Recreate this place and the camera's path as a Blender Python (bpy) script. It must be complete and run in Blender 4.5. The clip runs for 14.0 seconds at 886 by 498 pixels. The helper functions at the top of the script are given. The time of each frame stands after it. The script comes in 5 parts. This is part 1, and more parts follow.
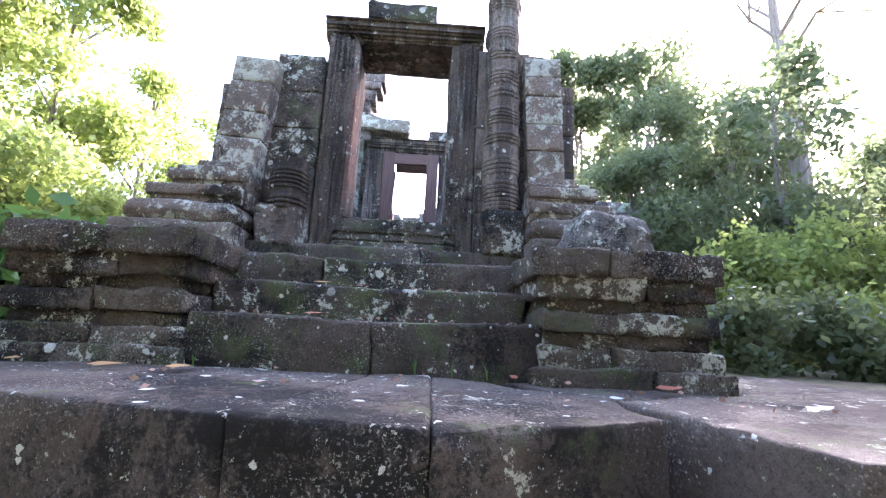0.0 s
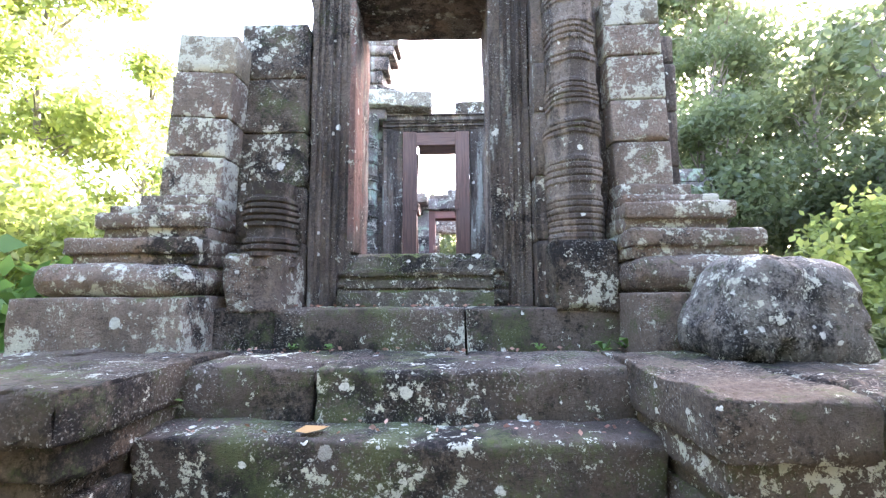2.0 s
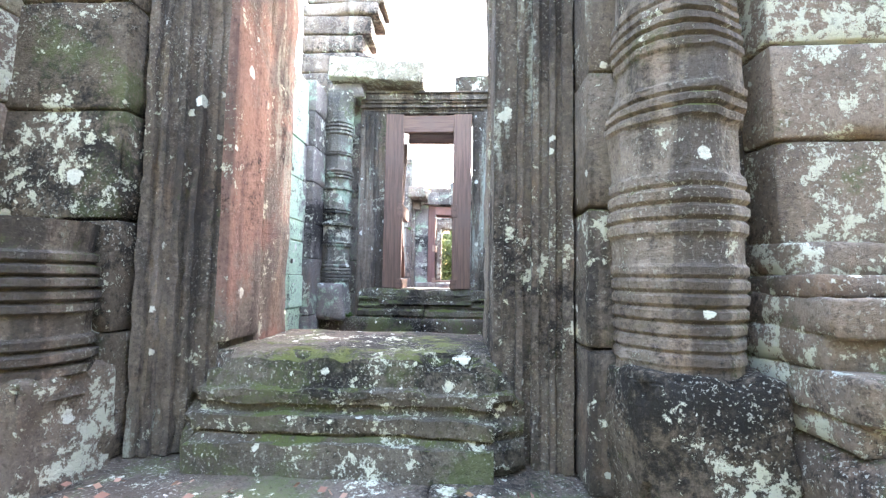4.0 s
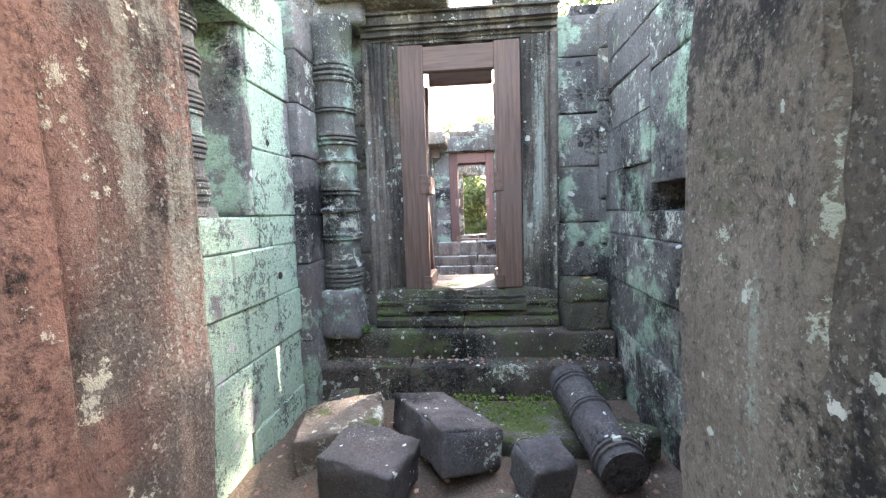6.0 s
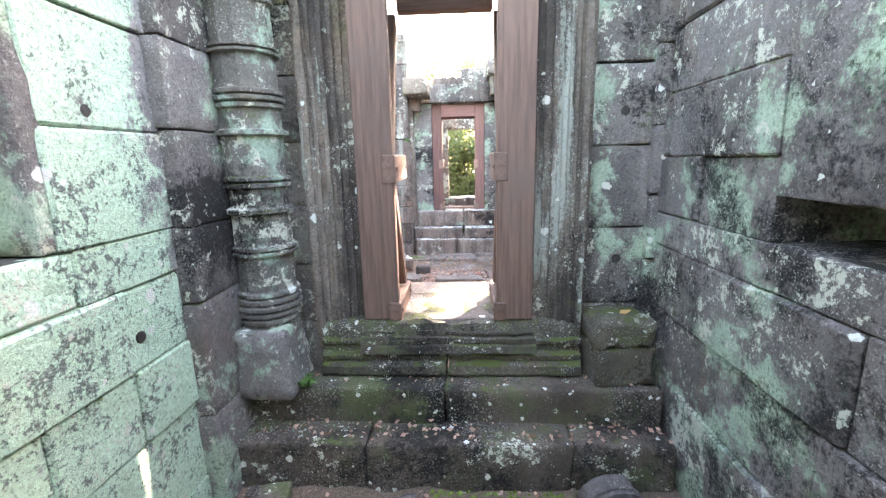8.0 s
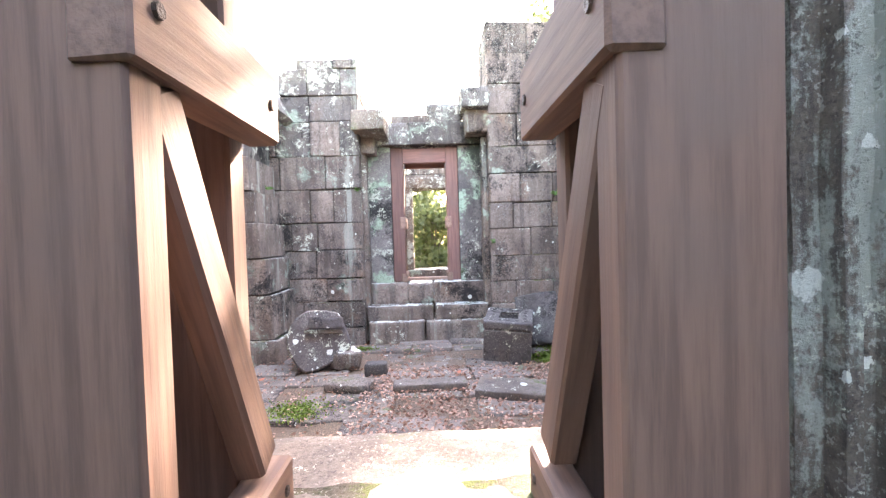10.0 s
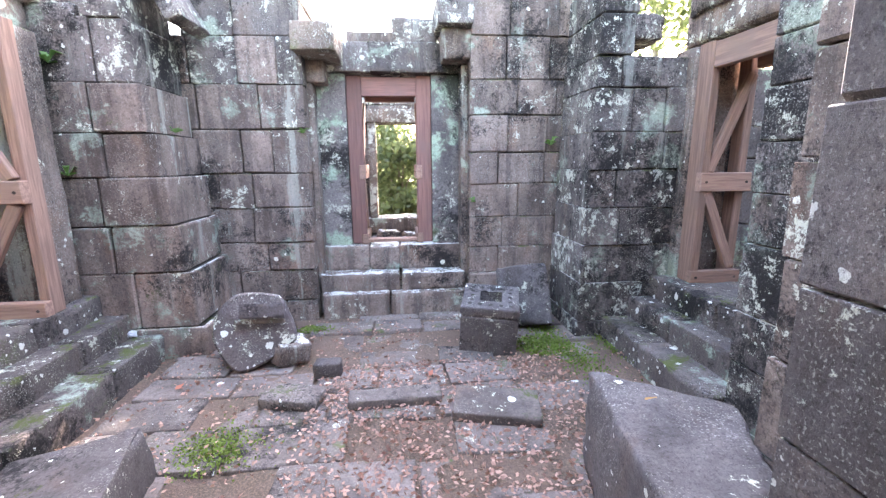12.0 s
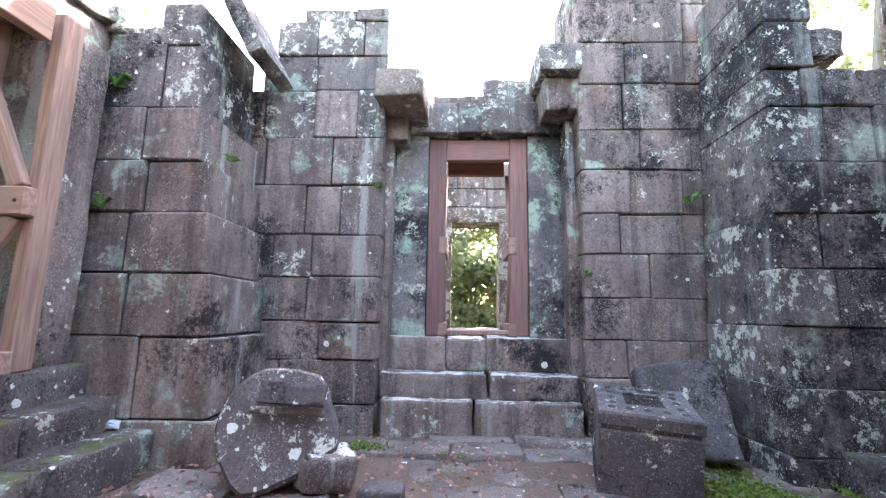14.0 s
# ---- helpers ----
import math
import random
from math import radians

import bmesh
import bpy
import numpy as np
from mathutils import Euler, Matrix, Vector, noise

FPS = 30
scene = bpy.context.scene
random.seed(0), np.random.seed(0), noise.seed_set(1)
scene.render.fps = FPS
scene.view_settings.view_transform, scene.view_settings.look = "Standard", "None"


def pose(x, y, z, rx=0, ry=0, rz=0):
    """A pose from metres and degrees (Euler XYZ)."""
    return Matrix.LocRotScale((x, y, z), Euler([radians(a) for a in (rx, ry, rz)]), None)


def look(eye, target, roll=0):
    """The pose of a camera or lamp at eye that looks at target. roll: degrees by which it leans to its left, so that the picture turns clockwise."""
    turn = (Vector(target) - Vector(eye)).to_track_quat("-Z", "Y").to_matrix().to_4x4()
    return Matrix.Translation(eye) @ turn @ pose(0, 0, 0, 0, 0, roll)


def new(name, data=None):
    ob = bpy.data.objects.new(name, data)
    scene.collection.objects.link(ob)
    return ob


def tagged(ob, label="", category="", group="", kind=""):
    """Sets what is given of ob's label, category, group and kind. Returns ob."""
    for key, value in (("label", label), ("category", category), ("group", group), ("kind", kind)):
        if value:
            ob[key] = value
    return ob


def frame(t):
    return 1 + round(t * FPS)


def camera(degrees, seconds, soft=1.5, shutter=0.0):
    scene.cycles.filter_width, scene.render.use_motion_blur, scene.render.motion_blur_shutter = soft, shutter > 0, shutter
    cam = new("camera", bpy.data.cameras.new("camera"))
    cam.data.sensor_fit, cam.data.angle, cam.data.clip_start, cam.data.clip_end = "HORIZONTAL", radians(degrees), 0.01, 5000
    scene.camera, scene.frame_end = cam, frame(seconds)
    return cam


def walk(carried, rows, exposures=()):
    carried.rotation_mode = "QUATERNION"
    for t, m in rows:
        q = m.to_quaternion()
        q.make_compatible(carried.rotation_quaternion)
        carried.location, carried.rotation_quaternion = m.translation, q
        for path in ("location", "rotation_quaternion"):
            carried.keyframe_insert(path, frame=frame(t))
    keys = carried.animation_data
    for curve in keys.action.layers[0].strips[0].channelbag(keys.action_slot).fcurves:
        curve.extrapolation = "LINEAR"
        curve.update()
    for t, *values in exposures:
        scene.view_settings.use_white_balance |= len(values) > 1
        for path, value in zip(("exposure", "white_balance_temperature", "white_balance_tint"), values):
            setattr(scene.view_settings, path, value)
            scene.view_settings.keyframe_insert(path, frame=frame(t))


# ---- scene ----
cam = camera(92.0, 14.0, soft=1.3)
PATH = [
    (0.0, (0.493, -0.075, 1.168), (0.56, 1.886, 1.559), 2.8),
    (0.5, (0.412, 0.404, 1.349), (0.53, 2.361, 1.741), 0.9),
    (1.0, (0.5, 0.698, 1.641), (0.682, 2.664, 1.96), 1.9),
    (1.5, (0.436, 0.964, 1.85), (0.474, 2.951, 2.082), 0.5),
    (2.0, (0.365, 1.215, 2.11), (0.3, 3.204, 2.311), -0.3),
    (2.5, (0.38, 1.464, 2.206), (0.272, 3.454, 2.381), 1.2),
    (3.0, (0.436, 1.835, 2.38), (0.184, 3.816, 2.491), -2.2),
    (3.5, (0.447, 2.296, 2.614), (0.223, 4.28, 2.726), -1.5),
    (4.0, (0.532, 2.893, 2.741), (0.428, 4.886, 2.874), 1.0),
    (4.2, (0.537, 3.063, 2.889), (0.43, 5.056, 3.015), 1.3),
    (6.3, (0.127, 4.568, 3.445), (-0.065, 6.546, 3.219), -3.0),
    (6.5, (0.107, 4.704, 3.502), (-0.084, 6.679, 3.253), -3.8),
    (7.0, (0.06, 5.112, 3.578), (-0.103, 7.088, 3.311), -4.1),
    (7.5, (0.089, 5.413, 3.689), (-0.037, 7.37, 3.297), -3.0),
    (8.0, (0.137, 5.821, 3.726), (0.03, 7.774, 3.307), -1.3),
    (8.5, (0.067, 6.217, 3.455), (0.013, 8.195, 3.159), -0.1),
    (9.0, (0.038, 6.912, 3.322), (0.075, 8.908, 3.216), -1.3),
    (9.2, (0.056, 7.247, 3.257), (0.115, 9.246, 3.214), -1.9),
    (11.3, (0.088, 8.782, 3.394), (0.149, 10.773, 3.22), -1.0),
    (11.5, (0.105, 8.929, 3.413), (0.19, 10.914, 3.177), -0.8),
    (12.0, (0.092, 9.272, 3.704), (0.292, 11.222, 3.306), -0.4),
    (12.5, (0.03, 9.596, 3.74), (0.103, 11.569, 3.422), -0.2),
    (13.0, (0.06, 9.877, 3.63), (0.065, 11.871, 3.475), 3.8),
    (13.5, (-0.113, 10.108, 3.294), (-0.163, 12.101, 3.455), 3.8),
    (14.0, (-0.2, 10.571, 2.823), (-0.276, 12.547, 3.124), 1.0),
]
walk(cam, [(t, look(eye, target, roll)) for t, eye, target, roll in PATH],
     exposures=[(0.0, 3.3, 5750, 31), (0.5, 3.7, 5750, 36), (1.0, 3.75, 5800, 33), (1.5, 3.7, 6000, 32), (2.0, 4.0, 6200, 29), (3.0, 4.2, 6500, 24), (4.0, 4.65, 6700, 20), (6.3, 4.15, 6900, 18), (8.0, 4.6, 7300, 19), (9.2, 4.65, 7450, 22), (11.3, 4.33, 6850, 23), (12.5, 4.5, 6600, 23), (13.0, 4.45, 6600, 22), (14.0, 4.1, 6550, 22)])

# ---- world and sun ----
SUN_AZ, SUN_EL = 35.0, 32.0
world = bpy.data.worlds.new("world")
scene.world = world
world.use_nodes = True
wn = world.node_tree.nodes
sky = wn.new("ShaderNodeTexSky")
sky.sky_type = "NISHITA"
sky.sun_disc = False
sky.sun_elevation = radians(SUN_EL)
sky.sun_rotation = radians(SUN_AZ)
sky.air_density = 1.6
sky.dust_density = 3.0
wn["Background"].inputs["Strength"].default_value = 0.15
world.node_tree.links.new(sky.outputs[0], wn["Background"].inputs[0])
sun = new("sun", bpy.data.lights.new("sun", "SUN"))
sun.data.energy, sun.data.angle, sun.data.color = 4.0, radians(0.6), (1.0, 0.94, 0.84)
sdir = Vector((math.sin(radians(SUN_AZ)) * math.cos(radians(SUN_EL)), math.cos(radians(SUN_AZ)) * math.cos(radians(SUN_EL)), math.sin(radians(SUN_EL))))
sun.matrix_world = look(sdir * 60, (0, 0, 0))


# ---- materials ----
def nodes_of(name):
    m = bpy.data.materials.new(name)
    m.use_nodes = True
    nt = m.node_tree
    bsdf = nt.nodes["Principled BSDF"]

    def N(kind, **inputs):
        n = nt.nodes.new(kind)
        for k, v in inputs.items():
            if k in ("operation", "data_type", "blend_type", "feature", "distance"):
                set_prop(n, k, v)
            else:
                sock = n.inputs[k.replace("_", " ")] if not k.startswith("i") or not k[1:].isdigit() else n.inputs[int(k[1:])]
                if hasattr(v, "links"):
                    nt.links.new(v, sock)
                else:
                    sock.default_value = v
        return n
    return m, nt, bsdf, N


def set_prop(n, k, v):
    if k == "operation":
        n.operation = v
    elif k == "data_type":
        n.data_type = v
    elif k == "blend_type":
        n.blend_type = v
    elif k == "feature":
        n.feature = v
    elif k == "distance":
        n.distance = v


def mixc(nt, N, fac, a, b):
    n = nt.nodes.new("ShaderNodeMix")
    n.data_type = "RGBA"
    for sock, v in ((n.inputs[0], fac), (n.inputs[6], a), (n.inputs[7], b)):
        if hasattr(v, "links"):
            nt.links.new(v, sock)
        elif isinstance(v, (int, float)):
            sock.default_value = v
        else:
            sock.default_value = (*v, 1)
    return n.outputs[2]


def ramp(nt, fac, lo, hi):
    n = nt.nodes.new("ShaderNodeMapRange")
    n.interpolation_type = "SMOOTHSTEP"
    nt.links.new(fac, n.inputs[0])
    n.inputs[1].default_value, n.inputs[2].default_value = lo, hi
    return n.outputs[0]


def stone(name, base=(0.20, 0.17, 0.145), tint=(0.26, 0.20, 0.16), black=0.5, white=0.4, green=0.3, moss=0.4,
          mint=(0.36, 0.47, 0.38), mint_amount=0.0, red=0.0, rough=0.88, bump=0.95, streak=0.0, spots=0.4, tops=0.0):
    """Weathered sandstone: grain, black film, white and mint lichen, moss on upward faces, rain streaks."""
    m, nt, bsdf, N = nodes_of(name)
    L = nt.links
    geo = N("ShaderNodeNewGeometry")
    pos = geo.outputs["Position"]
    info = N("ShaderNodeObjectInfo")
    shift = N("ShaderNodeVectorMath", operation="SCALE")
    L.new(info.outputs["Random"], shift.inputs["Scale"])
    shift.inputs[0].default_value = (7.3, 3.1, 5.7)
    add = N("ShaderNodeVectorMath", operation="ADD")
    L.new(pos, add.inputs[0])
    L.new(shift.outputs[0], add.inputs[1])
    loc = add.outputs[0]

    def noise_tex(scale, detail=6.0, rgh=0.6, vec=pos):
        n = N("ShaderNodeTexNoise", Scale=scale, Detail=detail, Roughness=rgh)
        L.new(vec, n.inputs["Vector"])
        return n.outputs["Fac"]

    big, mid, fine, grain = noise_tex(0.9, 4.0), noise_tex(4.5, 8.0, 0.65, loc), noise_tex(22.0, 8.0, 0.75), noise_tex(140.0, 4.0, 0.75)
    speck = noise_tex(48.0, 6.0, 0.8)
    broad = noise_tex(1.25, 3.0, 0.55, loc)

    def patch(n, amount, level, soft=0.03, ragged=0.5, clump=0.0):
        """A ragged cover that grows with amount: broad noise broken up by fine noise, gathered in clumps."""
        if clump:
            shifted = N("ShaderNodeMath", operation="MULTIPLY_ADD", i0=broad, i1=clump, i2=-0.5 * clump)
            n = N("ShaderNodeMath", operation="ADD", i0=shifted.outputs[0], i1=n).outputs[0]
        s = N("ShaderNodeMath", operation="MULTIPLY_ADD", i0=fine, i1=ragged * 0.5, i2=n)
        s2 = N("ShaderNodeMath", operation="MULTIPLY_ADD", i0=speck, i1=ragged * 0.5, i2=s.outputs[0])
        mid_level = 0.5 + ragged * 0.5
        lo = mid_level + 0.150 - 0.22 * amount
        k = N("ShaderNodeMath", operation="MULTIPLY", i0=ramp(nt, s2.outputs[0], lo, lo + soft * 2), i1=level)
        return k.outputs[0]

    col = mixc(nt, N, ramp(nt, mid, 0.3, 0.7), base, tint)
    tone = N("ShaderNodeHueSaturation")
    L.new(col, tone.inputs["Color"])
    val = N("ShaderNodeMapRange", i0=info.outputs["Random"])
    val.inputs[3].default_value, val.inputs[4].default_value = 0.76, 1.25
    L.new(val.outputs[0], tone.inputs["Value"])
    col = tone.outputs["Color"]
    tall = N("ShaderNodeVectorMath", operation="MULTIPLY")
    L.new(loc, tall.inputs[0])
    tall.inputs[1].default_value = (1.0, 1.0, 0.5)
    stain = N("ShaderNodeMath", operation="MULTIPLY", i0=ramp(nt, noise_tex(1.9, 6.0, 0.62, tall.outputs[0]), 0.44, 0.66), i1=0.62)
    col = mixc(nt, N, stain.outputs[0], col, tuple(c * 0.30 for c in base))
    rust = N("ShaderNodeMath", operation="MULTIPLY", i0=ramp(nt, noise_tex(2.7, 5.0, 0.6, tall.outputs[0]), 0.56, 0.70), i1=0.5)
    col = mixc(nt, N, rust.outputs[0], col, (base[0] * 1.35, base[1] * 1.05, base[2] * 0.85))
    col = mixc(nt, N, ramp(nt, fine, 0.35, 0.7), col, mixc(nt, N, 0.35, col, (0.05, 0.04, 0.035)))
    gm = N("ShaderNodeMath", operation="MULTIPLY", i0=ramp(nt, grain, 0.4, 0.7), i1=0.35)
    col = mixc(nt, N, gm.outputs[0], col, tuple(c * 0.45 for c in base))
    pit = N("ShaderNodeMath", operation="MULTIPLY", i0=ramp(nt, speck, 0.50, 0.66), i1=0.55)
    col = mixc(nt, N, pit.outputs[0], col, tuple(c * 0.25 for c in base))
    pale = N("ShaderNodeMath", operation="MULTIPLY", i0=ramp(nt, speck, 0.46, 0.30), i1=0.35)
    col = mixc(nt, N, pale.outputs[0], col, tuple(min(0.6, c * 1.7) for c in tint))
    if red:
        sx = N("ShaderNodeSeparateXYZ")
        L.new(pos, sx.inputs[0])
        k = N("ShaderNodeMath", operation="MULTIPLY", i0=patch(noise_tex(1.4, 5.0, 0.6), 0.85, red, 0.05, 0.3), i1=1.0)
        col = mixc(nt, N, k.outputs[0], col, mixc(nt, N, fine, (0.42, 0.21, 0.165), (0.32, 0.13, 0.095)))
    if mint_amount:
        mcol = mixc(nt, N, ramp(nt, speck, 0.35, 0.65), mint, tuple(c * 0.66 for c in mint))
        col = mixc(nt, N, patch(noise_tex(1.7, 6.0, 0.65), mint_amount * 1.1, 0.92, 0.03, 0.45), col, mcol)
    if black:
        col = mixc(nt, N, patch(noise_tex(0.9, 8.0, 0.72), black * 1.0, 0.92, 0.06, 0.6), col, (0.014, 0.013, 0.013))
    if mint_amount > 0.9:
        col = mixc(nt, N, patch(noise_tex(4.5, 8.0, 0.75), 0.42, 0.85, 0.03, 1.5), col, (0.10, 0.10, 0.095))
    if streak:
        sc = N("ShaderNodeVectorMath", operation="MULTIPLY")
        L.new(pos, sc.inputs[0])
        sc.inputs[1].default_value = (1.0, 1.0, 0.10)
        sn = noise_tex(5.0, 6.0, 0.6, sc.outputs[0])
        col = mixc(nt, N, patch(sn, 0.80, streak * 1.4, 0.05, 0.25), col, (0.022, 0.020, 0.021))
        sn2 = noise_tex(4.1, 6.0, 0.6, sc.outputs[0])
        col = mixc(nt, N, patch(sn2, 0.26, streak * 2.0, 0.03, 0.45), col, (0.40, 0.41, 0.35))
    if green:
        col = mixc(nt, N, patch(noise_tex(2.3, 8.0, 0.7, loc), green * 0.9, 0.7, 0.07, 0.5), col, mixc(nt, N, speck, (0.07, 0.095, 0.035), (0.15, 0.17, 0.075)))
    if white:
        w = patch(noise_tex(8.0, 9.0, 0.7), white * 1.3 - 0.36, 0.92, 0.02, 1.2, 0.7)
        col = mixc(nt, N, w, col, mixc(nt, N, speck, (0.76, 0.755, 0.63), (0.53, 0.54, 0.43)))
    # fine crust: pale grains and dark pits, thicker in some places
    crumb, hole = noise_tex(85.0, 3.0, 0.6), noise_tex(64.0, 3.0, 0.6, loc)
    if spots:
        near = N("ShaderNodeMath", operation="MULTIPLY", i0=ramp(nt, crumb, 0.58, 0.63), i1=ramp(nt, noise_tex(2.1, 5.0, 0.6, loc), 0.42, 0.62))
        near = N("ShaderNodeMath", operation="MULTIPLY", i0=near.outputs[0], i1=0.35 + 0.5 * min(1.0, white * 1.4))
        col = mixc(nt, N, near.outputs[0], col, (0.58, 0.57, 0.50))
    dark = N("ShaderNodeMath", operation="MULTIPLY", i0=ramp(nt, hole, 0.60, 0.65), i1=0.4)
    col = mixc(nt, N, dark.outputs[0], col, tuple(c * 0.14 for c in base))
    nrm = N("ShaderNodeSeparateXYZ")
    L.new(geo.outputs["Normal"], nrm.inputs[0])
    if spots:
        # lichen rosettes of several sizes with ragged rims
        wob = N("ShaderNodeVectorMath", operation="SCALE")
        nv = N("ShaderNodeTexNoise", Scale=26.0, Detail=4.0, Roughness=0.7)
        L.new(pos, nv.inputs["Vector"])
        L.new(nv.outputs["Color"], wob.inputs[0])
        wob.inputs["Scale"].default_value = 0.05
        wp = N("ShaderNodeVectorMath", operation="ADD")
        L.new(pos, wp.inputs[0])
        L.new(wob.outputs[0], wp.inputs[1])
        for sc_, rad, share in ((7.0, 0.30, 0.16), (19.0, 0.34, 0.09)):
            v = N("ShaderNodeTexVoronoi", Scale=sc_, Randomness=1.0)
            L.new(wp.outputs[0], v.inputs["Vector"])
            csep = N("ShaderNodeSeparateColor", i0=v.outputs["Color"])
            size = N("ShaderNodeMath", operation="MULTIPLY", i0=csep.outputs[1], i1=rad)
            gap = N("ShaderNodeMath", operation="SUBTRACT", i0=size.outputs[0], i1=v.outputs["Distance"])
            f = N("ShaderNodeMath", operation="MULTIPLY", i0=ramp(nt, gap.outputs[0], 0.0, 0.03), i1=ramp(nt, csep.outputs[0], 1.0 - share * 2 * spots, 1.005 - share * 2 * spots))
            f2 = N("ShaderNodeMath", operation="MULTIPLY", i0=f.outputs[0], i1=ramp(nt, speck, 0.25, 0.5))
            col = mixc(nt, N, f2.outputs[0], col, (0.70, 0.70, 0.63))
    if tops:
        f = N("ShaderNodeMath", operation="MULTIPLY", i0=ramp(nt, nrm.outputs[2], 0.82, 0.95), i1=patch(noise_tex(3.7, 8.0, 0.75), tops, 0.95, 0.02, 0.9))
        col = mixc(nt, N, f.outputs[0], col, mixc(nt, N, speck, (0.80, 0.79, 0.74), (0.58, 0.58, 0.53)))
    if moss:
        f = N("ShaderNodeMath", operation="MULTIPLY", i0=ramp(nt, nrm.outputs[2], 0.15, 0.75), i1=patch(noise_tex(2.6, 7.0, 0.7), moss, 0.95, 0.05, 0.5))
        col = mixc(nt, N, f.outputs[0], col, mixc(nt, N, speck, (0.055, 0.080, 0.020), (0.13, 0.145, 0.045)))
    L.new(col, bsdf.inputs["Base Color"])
    bsdf.inputs["Roughness"].default_value = rough
    bsdf.inputs["Specular IOR Level"].default_value = 0.25
    h0 = N("ShaderNodeMath", operation="MULTIPLY_ADD", i0=speck, i1=0.5, i2=fine)
    h0 = N("ShaderNodeMath", operation="MULTIPLY_ADD", i0=ramp(nt, hole, 0.58, 0.68), i1=-0.09, i2=h0.outputs[0])
    h1 = N("ShaderNodeMath", operation="MULTIPLY_ADD", i0=grain, i1=0.2, i2=h0.outputs[0])
    h2 = N("ShaderNodeMath", operation="MULTIPLY_ADD", i0=mid, i1=0.9, i2=h1.outputs[0])
    b = N("ShaderNodeBump", Strength=bump, Distance=0.022, Height=h2.outputs[0])
    L.new(b.outputs[0], bsdf.inputs["Normal"])
    return m


def timber(name, base, dark, scale=1.0):
    m, nt, bsdf, N = nodes_of(name)
    tc = N("ShaderNodeTexCoord")
    sc = N("ShaderNodeVectorMath", operation="MULTIPLY")
    nt.links.new(tc.outputs["Object"], sc.inputs[0])
    sc.inputs[1].default_value = (1.0, 1.0, 0.06)
    n = N("ShaderNodeTexNoise", Scale=38.0 * scale, Detail=6.0, Roughness=0.65, Vector=sc.outputs[0])
    n2 = N("ShaderNodeTexNoise", Scale=3.0, Detail=5.0)
    geo = N("ShaderNodeNewGeometry")
    nt.links.new(geo.outputs["Position"], n2.inputs["Vector"])
    col = mixc(nt, N, ramp(nt, n.outputs["Fac"], 0.35, 0.65), base, dark)
    col = mixc(nt, N, ramp(nt, n2.outputs["Fac"], 0.45, 0.75), col, tuple(c * 0.65 + 0.02 for c in base))
    info = N("ShaderNodeObjectInfo")
    hs = N("ShaderNodeHueSaturation", Color=col)
    val = N("ShaderNodeMapRange", i0=info.outputs["Random"])
    val.inputs[3].default_value, val.inputs[4].default_value = 0.8, 1.2
    nt.links.new(val.outputs[0], hs.inputs["Value"])
    nt.links.new(hs.outputs[0], bsdf.inputs["Base Color"])
    bsdf.inputs["Roughness"].default_value = 0.75
    b = N("ShaderNodeBump", Strength=0.35, Distance=0.006, Height=n.outputs["Fac"])
    nt.links.new(b.outputs[0], bsdf.inputs["Normal"])
    return m


def leafy(name, a, b, trans=0.35, rough=0.5):
    m, nt, bsdf, N = nodes_of(name)
    geo = N("ShaderNodeNewGeometry")
    n = N("ShaderNodeTexNoise", Scale=0.9, Detail=4.0, Vector=geo.outputs["Position"])
    mx = N("ShaderNodeMath", operation="MULTIPLY_ADD", i0=geo.outputs["Random Per Island"], i1=0.55, i2=n.outputs["Fac"])
    col = mixc(nt, N, ramp(nt, mx.outputs[0], 0.35, 1.1), a, b)
    nt.links.new(col, bsdf.inputs["Base Color"])
    bsdf.inputs["Roughness"].default_value = rough
    tr = N("ShaderNodeBsdfTranslucent")
    tcol = mixc(nt, N, 0.6, col, tuple(min(1, c * 2.2) for c in b))
    nt.links.new(tcol, tr.inputs["Color"])
    mixn = N("ShaderNodeMixShader", i0=trans, i1=bsdf.outputs[0], i2=tr.outputs[0])
    nt.links.new(mixn.outputs[0], nt.nodes["Material Output"].inputs["Surface"])
    return m


def soil(name, a, b, c):
    m, nt, bsdf, N = nodes_of(name)
    geo = N("ShaderNodeNewGeometry")
    p = geo.outputs["Position"]
    n1 = N("ShaderNodeTexNoise", Scale=2.2, Detail=8.0, Roughness=0.7, Vector=p)
    n2 = N("ShaderNodeTexNoise", Scale=60.0, Detail=5.0, Roughness=0.75, Vector=p)
    col = mixc(nt, N, ramp(nt, n1.outputs["Fac"], 0.4, 0.6), a, b)
    col = mixc(nt, N, ramp(nt, n2.outputs["Fac"], 0.45, 0.65), col, c)
    nt.links.new(col, bsdf.inputs["Base Color"])
    bsdf.inputs["Roughness"].default_value = 0.95
    bp = N("ShaderNodeBump", Strength=0.8, Distance=0.02, Height=n2.outputs["Fac"])
    nt.links.new(bp.outputs[0], bsdf.inputs["Normal"])
    return m


